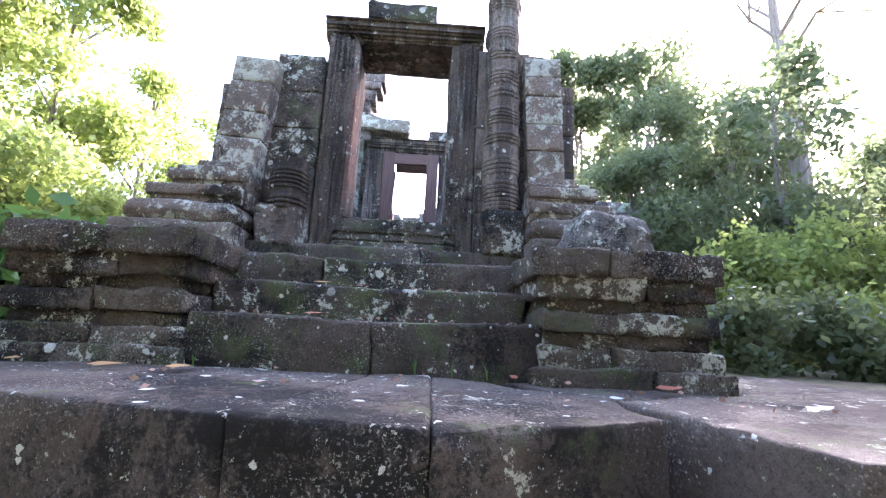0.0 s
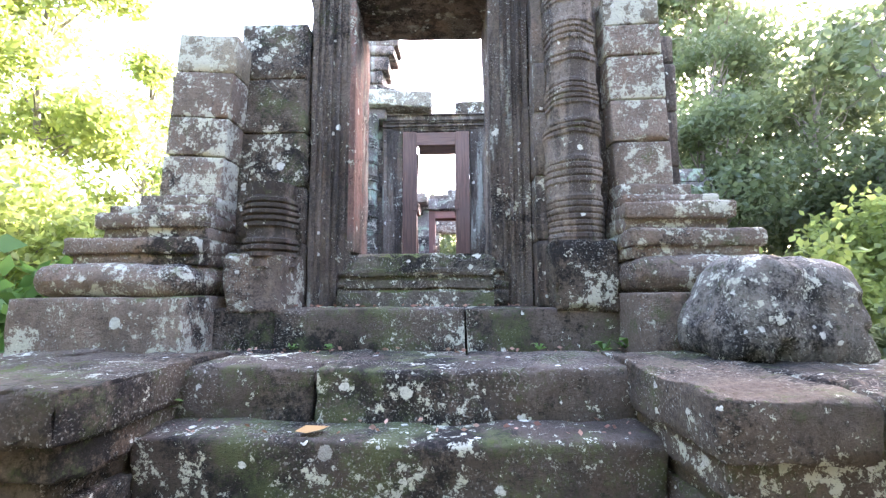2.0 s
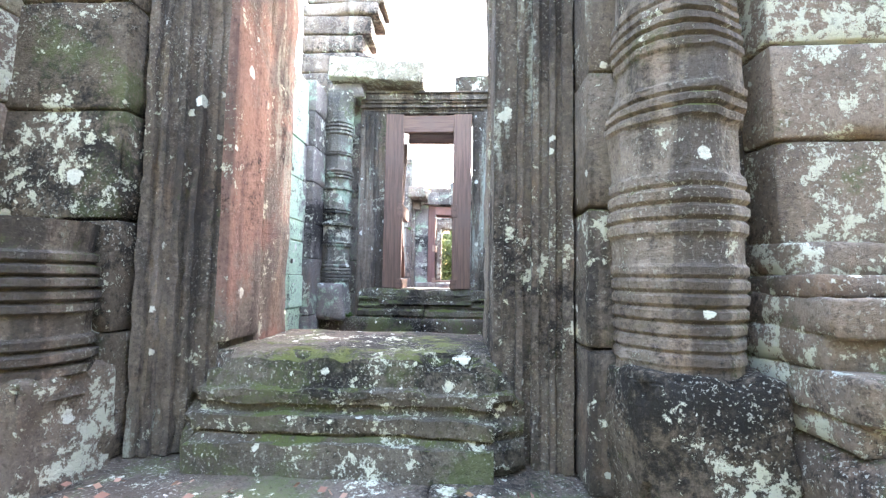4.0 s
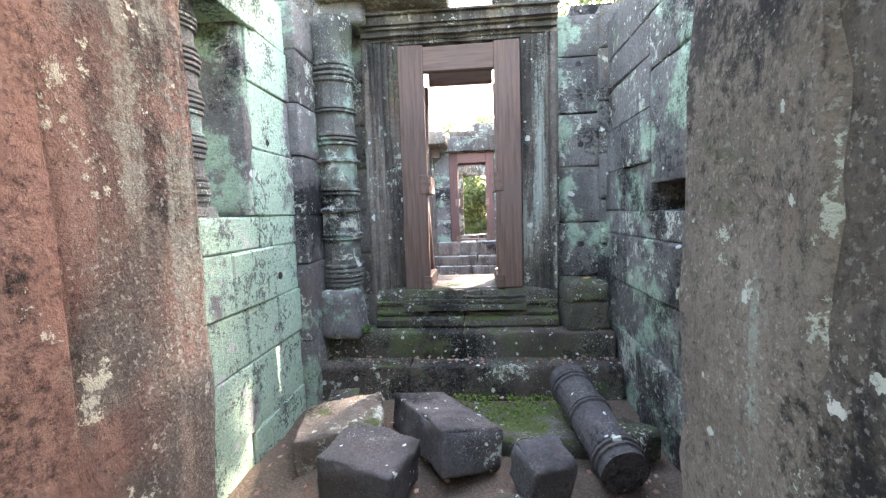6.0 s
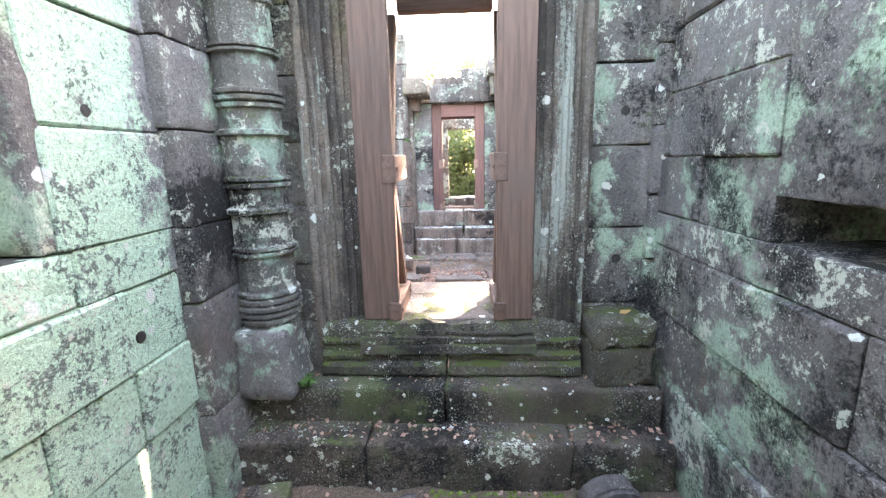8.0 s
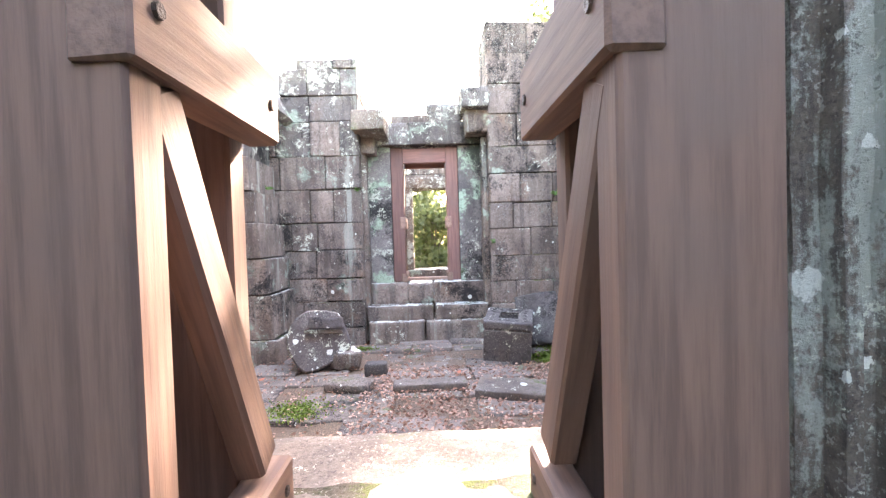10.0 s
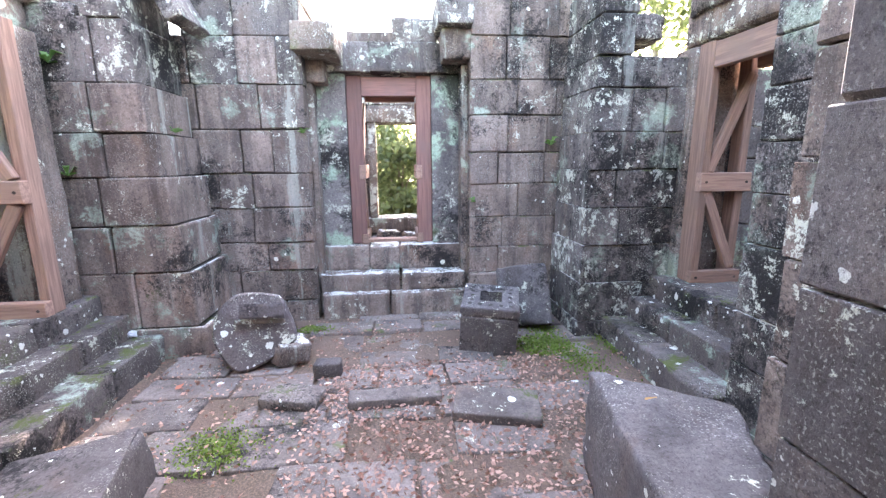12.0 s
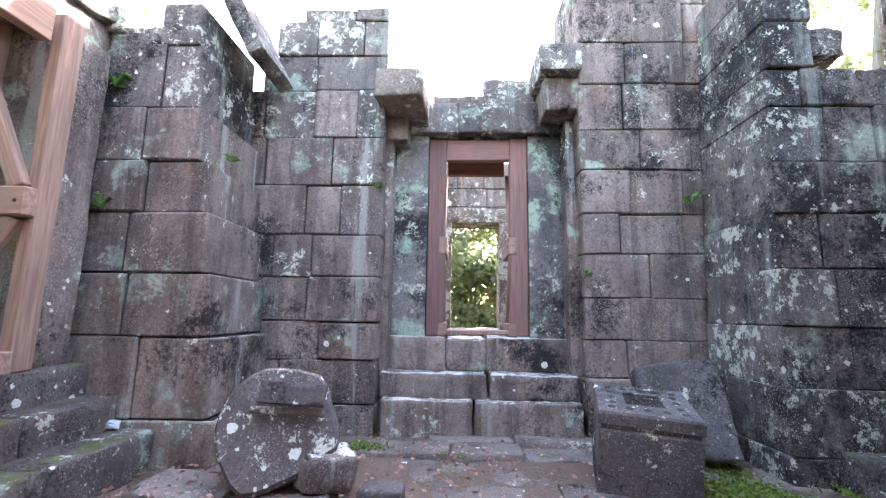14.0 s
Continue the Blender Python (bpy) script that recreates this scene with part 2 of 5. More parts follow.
FRONT = stone("front_sandstone", base=(0.14, 0.112, 0.086), tint=(0.21, 0.165, 0.125), black=0.85, white=0.38, green=0.6, moss=0.4, spots=0.5)
STEP = stone("step_sandstone", base=(0.11, 0.088, 0.072), tint=(0.16, 0.126, 0.10), black=0.8, white=0.26, green=0.85, moss=0.3, spots=0.8, bump=0.7)
SLAB = stone("terrace_sandstone", base=(0.125, 0.10, 0.084), tint=(0.175, 0.14, 0.114), black=0.68, white=0.24, green=0.4, moss=0.15, spots=0.6, bump=0.6)
PILASTER = stone("pilaster_sandstone", base=(0.26, 0.20, 0.16), tint=(0.34, 0.265, 0.21), black=0.6, white=0.62, green=0.45, moss=0.5, spots=0.4)
JAMB = stone("jamb_sandstone", base=(0.235, 0.19, 0.155), tint=(0.30, 0.245, 0.20), black=0.42, white=0.2, green=0.3, moss=0.4, spots=0.5, streak=0.45)
REDJAMB = stone("painted_jamb_sandstone", base=(0.24, 0.20, 0.175), tint=(0.31, 0.26, 0.225), black=0.38, white=0.2, green=0.0, moss=0.0, red=0.5, spots=0.3, streak=0.3)
MINT = stone("mint_lichen_sandstone", base=(0.30, 0.28, 0.27), tint=(0.37, 0.34, 0.33), black=0.45, white=0.25, green=0.15, moss=0.3, mint=(0.62, 0.82, 0.60), mint_amount=1.2, spots=0.3)
CHAMBER = stone("chamber_sandstone", base=(0.22, 0.195, 0.185), tint=(0.29, 0.255, 0.235), black=0.68, white=0.30, green=0.3, moss=0.3, mint=(0.50, 0.63, 0.46), mint_amount=0.52, spots=0.35)
CELLA = stone("cella_sandstone", base=(0.255, 0.192, 0.16), tint=(0.36, 0.28, 0.235), black=0.66, white=0.18, green=0.12, moss=0.35, spots=0.15, streak=0.28, mint_amount=0.2, mint=(0.46, 0.52, 0.41), tops=0.8, bump=0.5)
CRUST = stone("lichen_crusted_sandstone", base=(0.21, 0.18, 0.165), tint=(0.30, 0.25, 0.225), black=0.8, white=0.42, green=0.12, moss=0.4, spots=0.5, streak=0.2, mint_amount=0.35, mint=(0.48, 0.55, 0.43), tops=0.9)
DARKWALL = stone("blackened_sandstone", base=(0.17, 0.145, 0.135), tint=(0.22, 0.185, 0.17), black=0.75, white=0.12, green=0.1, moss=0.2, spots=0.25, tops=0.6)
PAVE = stone("paving_sandstone", base=(0.22, 0.18, 0.158), tint=(0.29, 0.235, 0.205), black=0.45, white=0.1, green=0.3, moss=0.25, spots=0.2, bump=0.45)
MOSSY = stone("mossy_sandstone", base=(0.115, 0.10, 0.08), tint=(0.165, 0.14, 0.11), black=0.65, white=0.28, green=0.8, moss=0.75, spots=0.4)
DARKROCK = stone("dark_block_stone", base=(0.125, 0.11, 0.106), tint=(0.18, 0.155, 0.15), black=0.5, white=0.16, green=0.08, moss=0.1, spots=0.5, bump=0.5)
SIDESTEP = stone("side_step_sandstone", base=(0.14, 0.118, 0.108), tint=(0.20, 0.165, 0.15), black=0.7, white=0.34, green=0.35, moss=0.5, spots=1.1, mint_amount=0.25, mint=(0.42, 0.50, 0.40), bump=0.7)
CARVED = stone("carved_slab_stone", base=(0.125, 0.102, 0.096), tint=(0.18, 0.145, 0.135), black=0.45, white=0.3, green=0.05, moss=0.05, spots=1.9, bump=0.5)
# left passage blocks: sunlight put into a paler, yellower base colour
PASSAGE = stone("sunlit_passage_sandstone", base=(0.36, 0.31, 0.24), tint=(0.44, 0.38, 0.29), black=0.25, white=0.2, green=0.15, moss=0.1, spots=0.2)
CAP = stone("lichened_cap_sandstone", base=(0.34, 0.29, 0.22), tint=(0.42, 0.36, 0.26), black=0.5, white=0.75, green=0.2, moss=0.4, spots=0.3)
# wall core; the same dark tone paints shade in holes and the window slot
CORE_SHADE = stone("mortar_core_and_shade", base=(0.07, 0.062, 0.055), tint=(0.09, 0.08, 0.07), black=0.4, white=0.0, green=0.2, moss=0.2, spots=0.0)
WOOD = timber("brown_timber", (0.165, 0.095, 0.07), (0.10, 0.058, 0.045))
PALEWOOD = timber("weathered_and_sunlit_timber", (0.36, 0.22, 0.16), (0.22, 0.13, 0.10))
DIRT = soil("leafy_dirt", (0.15, 0.102, 0.074), (0.11, 0.082, 0.056), (0.25, 0.165, 0.118))
GROUND = soil("forest_floor", (0.16, 0.12, 0.075), (0.10, 0.11, 0.045), (0.24, 0.17, 0.10))
LITTER = leafy("leaf_litter", (0.22, 0.10, 0.07), (0.52, 0.32, 0.24), 0.1, 0.8)
# foliage in two tones: sunlight painted into the first, shade into the second
SUNLEAF = leafy("sunlit_yellow_green_leaves", (0.07, 0.112, 0.028), (0.26, 0.305, 0.085), 0.52)
DARKLEAF = leafy("shaded_deep_green_leaves", (0.05, 0.075, 0.035), (0.125, 0.155, 0.065), 0.45)
WEED = leafy("fresh_weed_leaves", (0.06, 0.13, 0.03), (0.12, 0.22, 0.05), 0.3)
MOSSLEAF = leafy("moss_green", (0.09, 0.15, 0.02), (0.16, 0.22, 0.035), 0.1, 0.9)
BARK = timber("grey_bark", (0.26, 0.23, 0.19), (0.13, 0.11, 0.09), 0.4)
PAPER = leafy("pale_scrap", (0.6, 0.6, 0.62), (0.75, 0.75, 0.76), 0.05, 0.6)

# ---- geometry helpers ----
rnd = random.Random(7)


def thing(name, loc, label="", category="", group="", kind=""):
    ob = new(name)
    ob.location = loc
    ob.empty_display_size = 0.2
    return tagged(ob, label, category, group, kind)


def mesh_of(name, verts, faces, mat, smooth=False):
    me = bpy.data.meshes.new(name)
    me.from_pydata([tuple(v) for v in verts], [], faces)
    me.materials.append(mat)
    if smooth:
        me.shade_smooth()
    me.update()
    return me


def part(name, me, parent, at=(0, 0, 0), rot=None, label=""):
    """A mesh linked under a thing, at a place given in the world (things stand unturned)."""
    ob = new(name, me)
    ob.parent = parent
    base = parent.location.copy()
    if parent.parent:
        base = base + parent.parent.location
    ob.location = Vector(at) - base
    if rot:
        ob.rotation_euler = [radians(a) for a in rot]
    if label:
        ob["label"] = label
    return ob


def solo(name, me, at, label, category, group="", kind="", rot=None):
    ob = new(name, me)
    ob.location = at
    if rot:
        ob.rotation_euler = [radians(a) for a in rot]
    return tagged(ob, label, category, group, kind)


def cbox(sx, sy, sz, mat, ch=0.012, jit=0.006, name="block"):
    """A chamfered block with slightly uneven corners, centred."""
    verts, idx = [], {}
    for a in (-1, 1):
        for b in (-1, 1):
            for c in (-1, 1):
                cx, cy, cz = (a * (sx / 2) + rnd.uniform(-jit, jit), b * (sy / 2) + rnd.uniform(-jit, jit), c * (sz / 2) + rnd.uniform(-jit, jit))
                k = ch * rnd.uniform(0.6, 1.9)
                k = min(k, sx / 3, sy / 3, sz / 3)
                idx[a, b, c] = len(verts)
                verts += [(cx, cy - b * k, cz - c * k), (cx - a * k, cy, cz - c * k), (cx - a * k, cy - b * k, cz)]
    f = []
    o = (-1, 1)
    V = lambda a, b, c, k: idx[a, b, c] + k
    for a in o:
        q = [V(a, -1, -1, 0), V(a, 1, -1, 0), V(a, 1, 1, 0), V(a, -1, 1, 0)]
        f.append(q if a > 0 else q[::-1])
        q = [V(-1, a, -1, 1), V(1, a, -1, 1), V(1, a, 1, 1), V(-1, a, 1, 1)]
        f.append(q[::-1] if a > 0 else q)
        q = [V(-1, -1, a, 2), V(1, -1, a, 2), V(1, 1, a, 2), V(-1, 1, a, 2)]
        f.append(q if a > 0 else q[::-1])
    for a in o:
        for b in o:
            q = [V(a, b, -1, 0), V(a, b, -1, 1), V(a, b, 1, 1), V(a, b, 1, 0)]
            f.append(q if a * b > 0 else q[::-1])
            q = [V(a, -1, b, 0), V(a, 1, b, 0), V(a, 1, b, 2), V(a, -1, b, 2)]
            f.append(q if a * b > 0 else q[::-1])
            q = [V(-1, a, b, 1), V(-1, a, b, 2), V(1, a, b, 2), V(1, a, b, 1)]
            f.append(q if a * b > 0 else q[::-1])
            for c in o:
                q = [V(a, b, c, 0), V(a, b, c, 1), V(a, b, c, 2)]
                f.append(q if a * b * c > 0 else q[::-1])
    return mesh_of(name, verts, f, mat)


def rblock(sx, sy, sz, mat, r=0.03, amp=0.012, res=0.06, name="stone", freq=3.0, taper=0.0, fn=None, cap=26):
    """A worn block: a rounded box in a fine net, with uneven faces. fn(p) may bend the outline."""
    n = [max(2, min(cap, int(s / res))) for s in (sx, sy, sz)]
    h = Vector((sx / 2, sy / 2, sz / 2))
    rr = min(r * (0.55 if r < 0.1 else 1.0), sx / 2.05, sy / 2.05, sz / 2.05)
    off = Vector((rnd.uniform(-50, 50), rnd.uniform(-50, 50), rnd.uniform(-50, 50)))
    ids, verts, faces = {}, [], []
    grid = []
    for a in range(3):
        m = n[a]
        grid.append([-h[a], -h[a] + rr * 0.4] + [-h[a] + rr + (2 * h[a] - 2 * rr) * i / m for i in range(m + 1)] + [h[a] - rr * 0.4, h[a]])
        n[a] = m + 4

    def vid(i, j, k):
        key = (i, j, k)
        if key not in ids:
            p = Vector((grid[0][i], grid[1][j], grid[2][k]))
            inner = Vector([max(-h[a] + rr, min(h[a] - rr, p[a])) for a in range(3)])
            d = p - inner
            if d.length > 1e-6:
                d = d.normalized()
                p = inner + d * rr
            else:
                d = Vector((0, 0, 1))
            q = p * freq + off
            p = p + d * amp * (0.8 * noise.noise(q) + 0.5 * noise.noise(q * 2.7) + 0.35 * noise.noise(q * 7.0) + (0.5 * min(0.0, noise.noise(q * 4.0) + 0.12) * 6 if len([1 for a in range(3) if abs(p[a] - inner[a]) > 1e-5]) > 1 else 0))
            p = p + Vector((noise.noise(q * 0.5 + Vector((9, 0, 0))), noise.noise(q * 0.5 + Vector((0, 9, 0))), noise.noise(q * 0.5 + Vector((0, 0, 9))))) * amp * 0.8
            if taper:
                s = 1 - taper * (p.z / sz + 0.5)
                p.x *= s
                p.y *= s
            if fn:
                p = fn(p)
            ids[key] = len(verts)
            verts.append(p)
        return ids[key]

    for a, (u, v) in ((0, (1, 2)), (1, (2, 0)), (2, (0, 1))):
        for side in (0, n[a]):
            for i in range(n[u]):
                for j in range(n[v]):
                    def c(x, y):
                        t = [0, 0, 0]
                        t[a], t[u], t[v] = side, x, y
                        return vid(*t)
                    quad = [c(i, j), c(i + 1, j), c(i + 1, j + 1), c(i, j + 1)]
                    faces.append(quad if side else quad[::-1])
    return mesh_of(name, verts, faces, mat, True)


def extrude(poly, z0, z1, mat, nz=14, amp=0.006, name="moulding", lean=0.0):
    """A plan outline (counter-clockwise) drawn up from z0 to z1, with wear; local to the origin."""
    verts, faces = [], []
    off = rnd.uniform(-40, 40)
    for k in range(nz + 1):
        z = z0 + (z1 - z0) * k / nz
        for x, y in poly:
            w = 0.6 * noise.noise(Vector((x * 9 + off, y * 9, z * 2.0))) + noise.noise(Vector((x * 30 + off, y * 30, z * 16.0)))
            w2 = min(0.0, noise.noise(Vector((x * 7, off, z * 5.0))) + 0.25) * -2.5
            verts.append((x + w * amp * 0.5 + lean * (z - z0), y + (w * 0.6 + w2) * amp if y < 0.2 else y, z))
    m = len(poly)
    for k in range(nz):
        for i in range(m):
            j = (i + 1) % m
            faces.append((k * m + i, k * m + j, (k + 1) * m + j, (k + 1) * m + i))
    faces.append(list(range(nz * m, nz * m + m)))
    faces.append(list(range(m))[::-1])
    return mesh_of(name, verts, faces, mat)


def lathe(profile, mat, sides=10, name="colonette", amp=0.004, rough_every=True):
    """profile: (radius, z) from bottom to top."""
    verts, faces = [], []
    off = rnd.uniform(-40, 40)
    for r, z in profile:
        for i in range(sides):
            a = 2 * math.pi * (i + 0.5) / sides
            rr = r + amp * 2 * noise.noise(Vector((math.cos(a) * 2 + off, math.sin(a) * 2, z * 4)))
            verts.append((rr * math.cos(a), rr * math.sin(a), z))
    for k in range(len(profile) - 1):
        for i in range(sides):
            j = (i + 1) % sides
            faces.append((k * sides + i, k * sides + j, (k + 1) * sides + j, (k + 1) * sides + i))
    faces.append([(len(profile) - 1) * sides + i for i in range(sides)])
    faces.append([i for i in range(sides)][::-1])
    return mesh_of(name, verts, faces, mat)


def rings(z0, z1, r, groups, fat=0.12, neck=0.93):
    """A colonette's outline: plain drums between groups of turned rings."""
    out = [(r * 1.02, z0)]
    for zc, n, h in groups:
        out.append((r * (neck - 0.01), zc - h * n / 2 - 0.01))
        for k in range(n):
            za = zc - h * n / 2 + k * h
            big = r * (1 + fat * (1 - abs(k - (n - 1) / 2) / (n / 2 + 0.5)))
            out += [(r * neck, za), (big, za + h * 0.25), (big, za + h * 0.75), (r * neck, za + h * 0.98)]
        out.append((r * (neck - 0.01), zc + h * n / 2 + 0.01))
    out.append((r, z1))
    return out


def wall(name, p0, p1, z0, z1, thick, mat, label, courses=(0.34, 0.48), lengths=(0.45, 0.95), holes=(), top=None, skin=0.016, seed=1, side=1, lean=0.0, core=True, start_k=0.0, end_k=0.0, crust=99.0, gap=1.0):
    """A wall of dry-laid blocks from p0 to p1 (its face line; the thickness goes to the left of the way when side is 1).
    holes: (u0, u1, z0, z1). top: a function of u that gives the broken upper edge."""
    rs = random.Random(seed)
    a, b = Vector((*p0, 0)), Vector((*p1, 0))
    u = (b - a).normalized()
    nrm = Vector((-u.y, u.x, 0)) * side
    length = (b - a).length
    ang = math.degrees(math.atan2(u.y, u.x))
    root = thing(name, (a.x, a.y, z0), label, "wall", kind="structure")
    z = z0
    cores = []
    while z < z1 - 0.08:
        hgt = min(rs.uniform(*courses), z1 - z)
        if z1 - z - hgt < 0.15:
            hgt = z1 - z
        for hole in holes:
            for edge in hole[2:]:
                if z + 0.05 < edge < z + hgt + 0.14:
                    hgt = edge - z
        spans = [(start_k * (z + hgt / 2 - z0), length - end_k * (z + hgt / 2 - z0))]
        for h0, h1, hz0, hz1 in holes:
            if z + hgt * 0.5 > hz0 and z + hgt * 0.5 < hz1:
                nxt = []
                for s0, s1 in spans:
                    if h1 <= s0 or h0 >= s1:
                        nxt.append((s0, s1))
                    else:
                        if h0 > s0 + 0.02:
                            nxt.append((s0, h0))
                        if h1 < s1 - 0.02:
                            nxt.append((h1, s1))
                spans = nxt
        for s0, s1 in spans:
            x = s0
            while x < s1 - 0.01:
                w = rs.uniform(*lengths)
                if s1 - x - w < lengths[0] * 0.6:
                    w = s1 - x
                mid = x + w / 2
                if top is None or z + hgt * 0.6 < top(mid):
                    g = gap * rs.choice((0.003, 0.005, 0.007, 0.010, 0.016))
                    proud = rs.uniform(-skin, skin)
                    me = cbox(w - g, thick, hgt - g, CRUST if z + hgt * rs.uniform(0.0, 1.0) > crust else mat, ch=rs.uniform(0.005, 0.012), jit=0.004)
                    c = a + u * (mid + 0) + nrm * (thick / 2 + proud) + Vector((0, 0, z + hgt / 2))
                    if lean:
                        c = c + nrm * lean * (z + hgt / 2 - z0)
                    ob = part("stone_block", me, root, c, (rs.uniform(-0.3, 0.3), rs.uniform(-0.3, 0.3), ang + rs.uniform(-0.3, 0.3)))
                    cores.append((mid, -w / 2 + (0.05 if x <= s0 + 0.001 else 0.0006), w / 2 - (0.05 if x + w >= s1 - 0.011 else 0.0006), z, hgt))
                x += w
        z += hgt
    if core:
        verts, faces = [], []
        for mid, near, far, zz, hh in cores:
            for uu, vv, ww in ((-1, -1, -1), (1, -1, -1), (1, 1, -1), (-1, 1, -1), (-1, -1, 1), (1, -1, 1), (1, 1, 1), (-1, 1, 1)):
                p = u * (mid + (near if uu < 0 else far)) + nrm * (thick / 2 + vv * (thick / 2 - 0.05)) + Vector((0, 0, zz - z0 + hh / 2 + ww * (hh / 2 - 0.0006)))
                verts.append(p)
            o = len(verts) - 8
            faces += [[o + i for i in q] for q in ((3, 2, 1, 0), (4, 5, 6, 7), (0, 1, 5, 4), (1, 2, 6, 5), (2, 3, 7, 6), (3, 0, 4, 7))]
        part("wall_core", mesh_of("wall_core", verts, faces, CORE_SHADE), root, (a.x, a.y, z0))
    return root


def beam(name, p, q, w, d, mat, parent, label=""):
    """A squared timber from p to q, w wide and d deep."""
    p, q = Vector(p), Vector(q)
    way = q - p
    me = cbox(w, d, way.length, mat, ch=0.006, jit=0.002, name=name)
    ob = part(name, me, parent, (p + q) / 2, label=label)
    ob.rotation_euler = way.to_track_quat("Z", "Y").to_euler()
    return ob


def leaf_mesh(name, centres, size, mat, rs, long=1.6, up=0.0):
    """Many small folded leaves at the given centres."""
    n = len(centres)
    c = np.array(centres)
    d1 = rs.normal(size=(n, 3))
    d1[:, 2] = d1[:, 2] * (1 - up)
    d1 /= np.linalg.norm(d1, axis=1)[:, None] + 1e-9
    d2 = np.cross(d1, rs.normal(size=(n, 3)))
    d2 /= np.linalg.norm(d2, axis=1)[:, None] + 1e-9
    s = size * rs.uniform(0.6, 1.4, size=(n, 1))
    v = np.concatenate([c - d1 * s * long / 2, c + d2 * s / 2, c + d1 * s * long / 2, c - d2 * s / 2], axis=1).reshape(-1, 3)
    f = np.arange(4 * n).reshape(-1, 4)
    me = bpy.data.meshes.new(name)
    me.from_pydata(v.tolist(), [], f.tolist())
    me.materials.append(mat)
    me.update()
    return me


def limb(points, r0, r1, sides=7):
    verts, faces = [], []
    for k, p in enumerate(points):
        f = k / (len(points) - 1)
        r = r0 + (r1 - r0) * f
        for i in range(sides):
            a = 2 * math.pi * i / sides
            verts.append((p[0] + r * math.cos(a), p[1] + r * math.sin(a), p[2]))
    for k in range(len(points) - 1):
        for i in range(sides):
            j = (i + 1) % sides
            faces.append((k * sides + i, k * sides + j, (k + 1) * sides + j, (k + 1) * sides + i))
    return verts, faces


def tree(at, height, crown_r, crown_z0, mat, label, seed, leaves=5000, size=0.16, trunk_r=0.16, lean=(0, 0), blobs=16, bare=False, group=""):
    rs = np.random.RandomState(seed)
    x, y, z = at
    root = thing("tree", at, label, "tree", group)
    verts, faces = [], []

    def addl(pts, r0, r1):
        v, f = limb(pts, r0, r1)
        o = len(verts)
        verts.extend(v)
        faces.extend([[o + i for i in q] for q in f])

    tops = []
    pts = []
    for k in range(7):
        f = k / 6
        pts.append((lean[0] * f + 0.12 * rs.normal() * f, lean[1] * f + 0.12 * rs.normal() * f, -0.3 + (height * 0.92 + 0.3) * f))
    addl(pts, trunk_r, trunk_r * 0.22)
    for b in range(blobs):
        f = rs.uniform(0.0, 1.0)
        zc = crown_z0 + (height - crown_z0) * f
        a = rs.uniform(0, 2 * math.pi)
        rad = crown_r * (0.35 + 0.65 * math.sin(math.pi * min(1, 0.15 + f * 0.85))) * rs.uniform(0.35, 1.0)
        ft = max(0.12, min(0.92, (zc - 0.9) / height))
        base = (lean[0] * ft, lean[1] * ft, ft * height * 0.92)
        end = (lean[0] * ft + rad * math.cos(a), lean[1] * ft + rad * math.sin(a), zc)
        mid = tuple((base[i] * 0.5 + end[i] * 0.5 + (0.25 if i == 2 else 0) + 0.15 * rs.normal()) for i in range(3))
        addl([base, mid, end], trunk_r * 0.38 * (1 - 0.6 * ft), trunk_r * 0.06)
        if bare:
            for q in range(3):
                e2 = tuple(end[i] + rs.normal() * crown_r * 0.28 for i in range(3))
                addl([mid, tuple((mid[i] + e2[i]) / 2 + 0.08 * rs.normal() for i in range(3)), e2], trunk_r * 0.12, trunk_r * 0.03)
        tops.append(end)
    part("trunk", mesh_of("trunk", verts, faces, BARK, True), root, at)
    if not bare:
        cs = []
        per = leaves // len(tops)
        for e in tops:
            r = crown_r * rs.uniform(0.22, 0.52)
            # twigs of leaves, denser towards the outside of each clump
            k = max(4, per // 14)
            tw = rs.normal(size=(k, 3))
            tw = tw / np.linalg.norm(tw, axis=1)[:, None] * (r * rs.uniform(0.25, 1.0, size=(k, 1)))
            tw[:, 2] *= 0.75
            for t in tw:
                cs.append(np.array(e) + t + rs.normal(size=(14, 3)) * size * 1.7)
        part("crown", leaf_mesh("crown", np.concatenate(cs), size, mat, rs), root, at)
    return root



def quad_slab(c, top, thick, mat, parent, name="slab", res=0.06, amp=0.014, r=0.03):
    """A slab with a plan of four corners, given counter-clockwise from the near left."""
    sx = ((Vector(c[1]) - Vector(c[0])).length + (Vector(c[2]) - Vector(c[3])).length) / 2
    sy = ((Vector(c[3]) - Vector(c[0])).length + (Vector(c[2]) - Vector(c[1])).length) / 2
    mx, my = sum(q[0] for q in c) / 4, sum(q[1] for q in c) / 4

    def fn(p):
        u, v = p.x / sx + 0.5, p.y / sy + 0.5
        p.x = (1 - u) * (1 - v) * c[0][0] + u * (1 - v) * c[1][0] + u * v * c[2][0] + (1 - u) * v * c[3][0] - mx
        p.y = (1 - u) * (1 - v) * c[0][1] + u * (1 - v) * c[1][1] + u * v * c[2][1] + (1 - u) * v * c[3][1] - my
        return p
    part(name, rblock(sx, sy, thick, mat, r=r, amp=amp, res=res, freq=2.2, fn=fn, cap=40), parent, (mx, my, top - thick / 2))


# ---- ground ----
def ground_z(x, y):
    f = max(0.0, min(1.0, (y - 1.45) / 0.5))
    f = f * f * (3 - 2 * f)
    g = -0.12 + 0.97 * f
    far = max(0.0, (abs(x) + max(0, y - 18) - 4) / 30)
    return g + 0.10 * noise.noise(Vector((x * 0.6, y * 0.6, 0))) * min(1, far * 6)


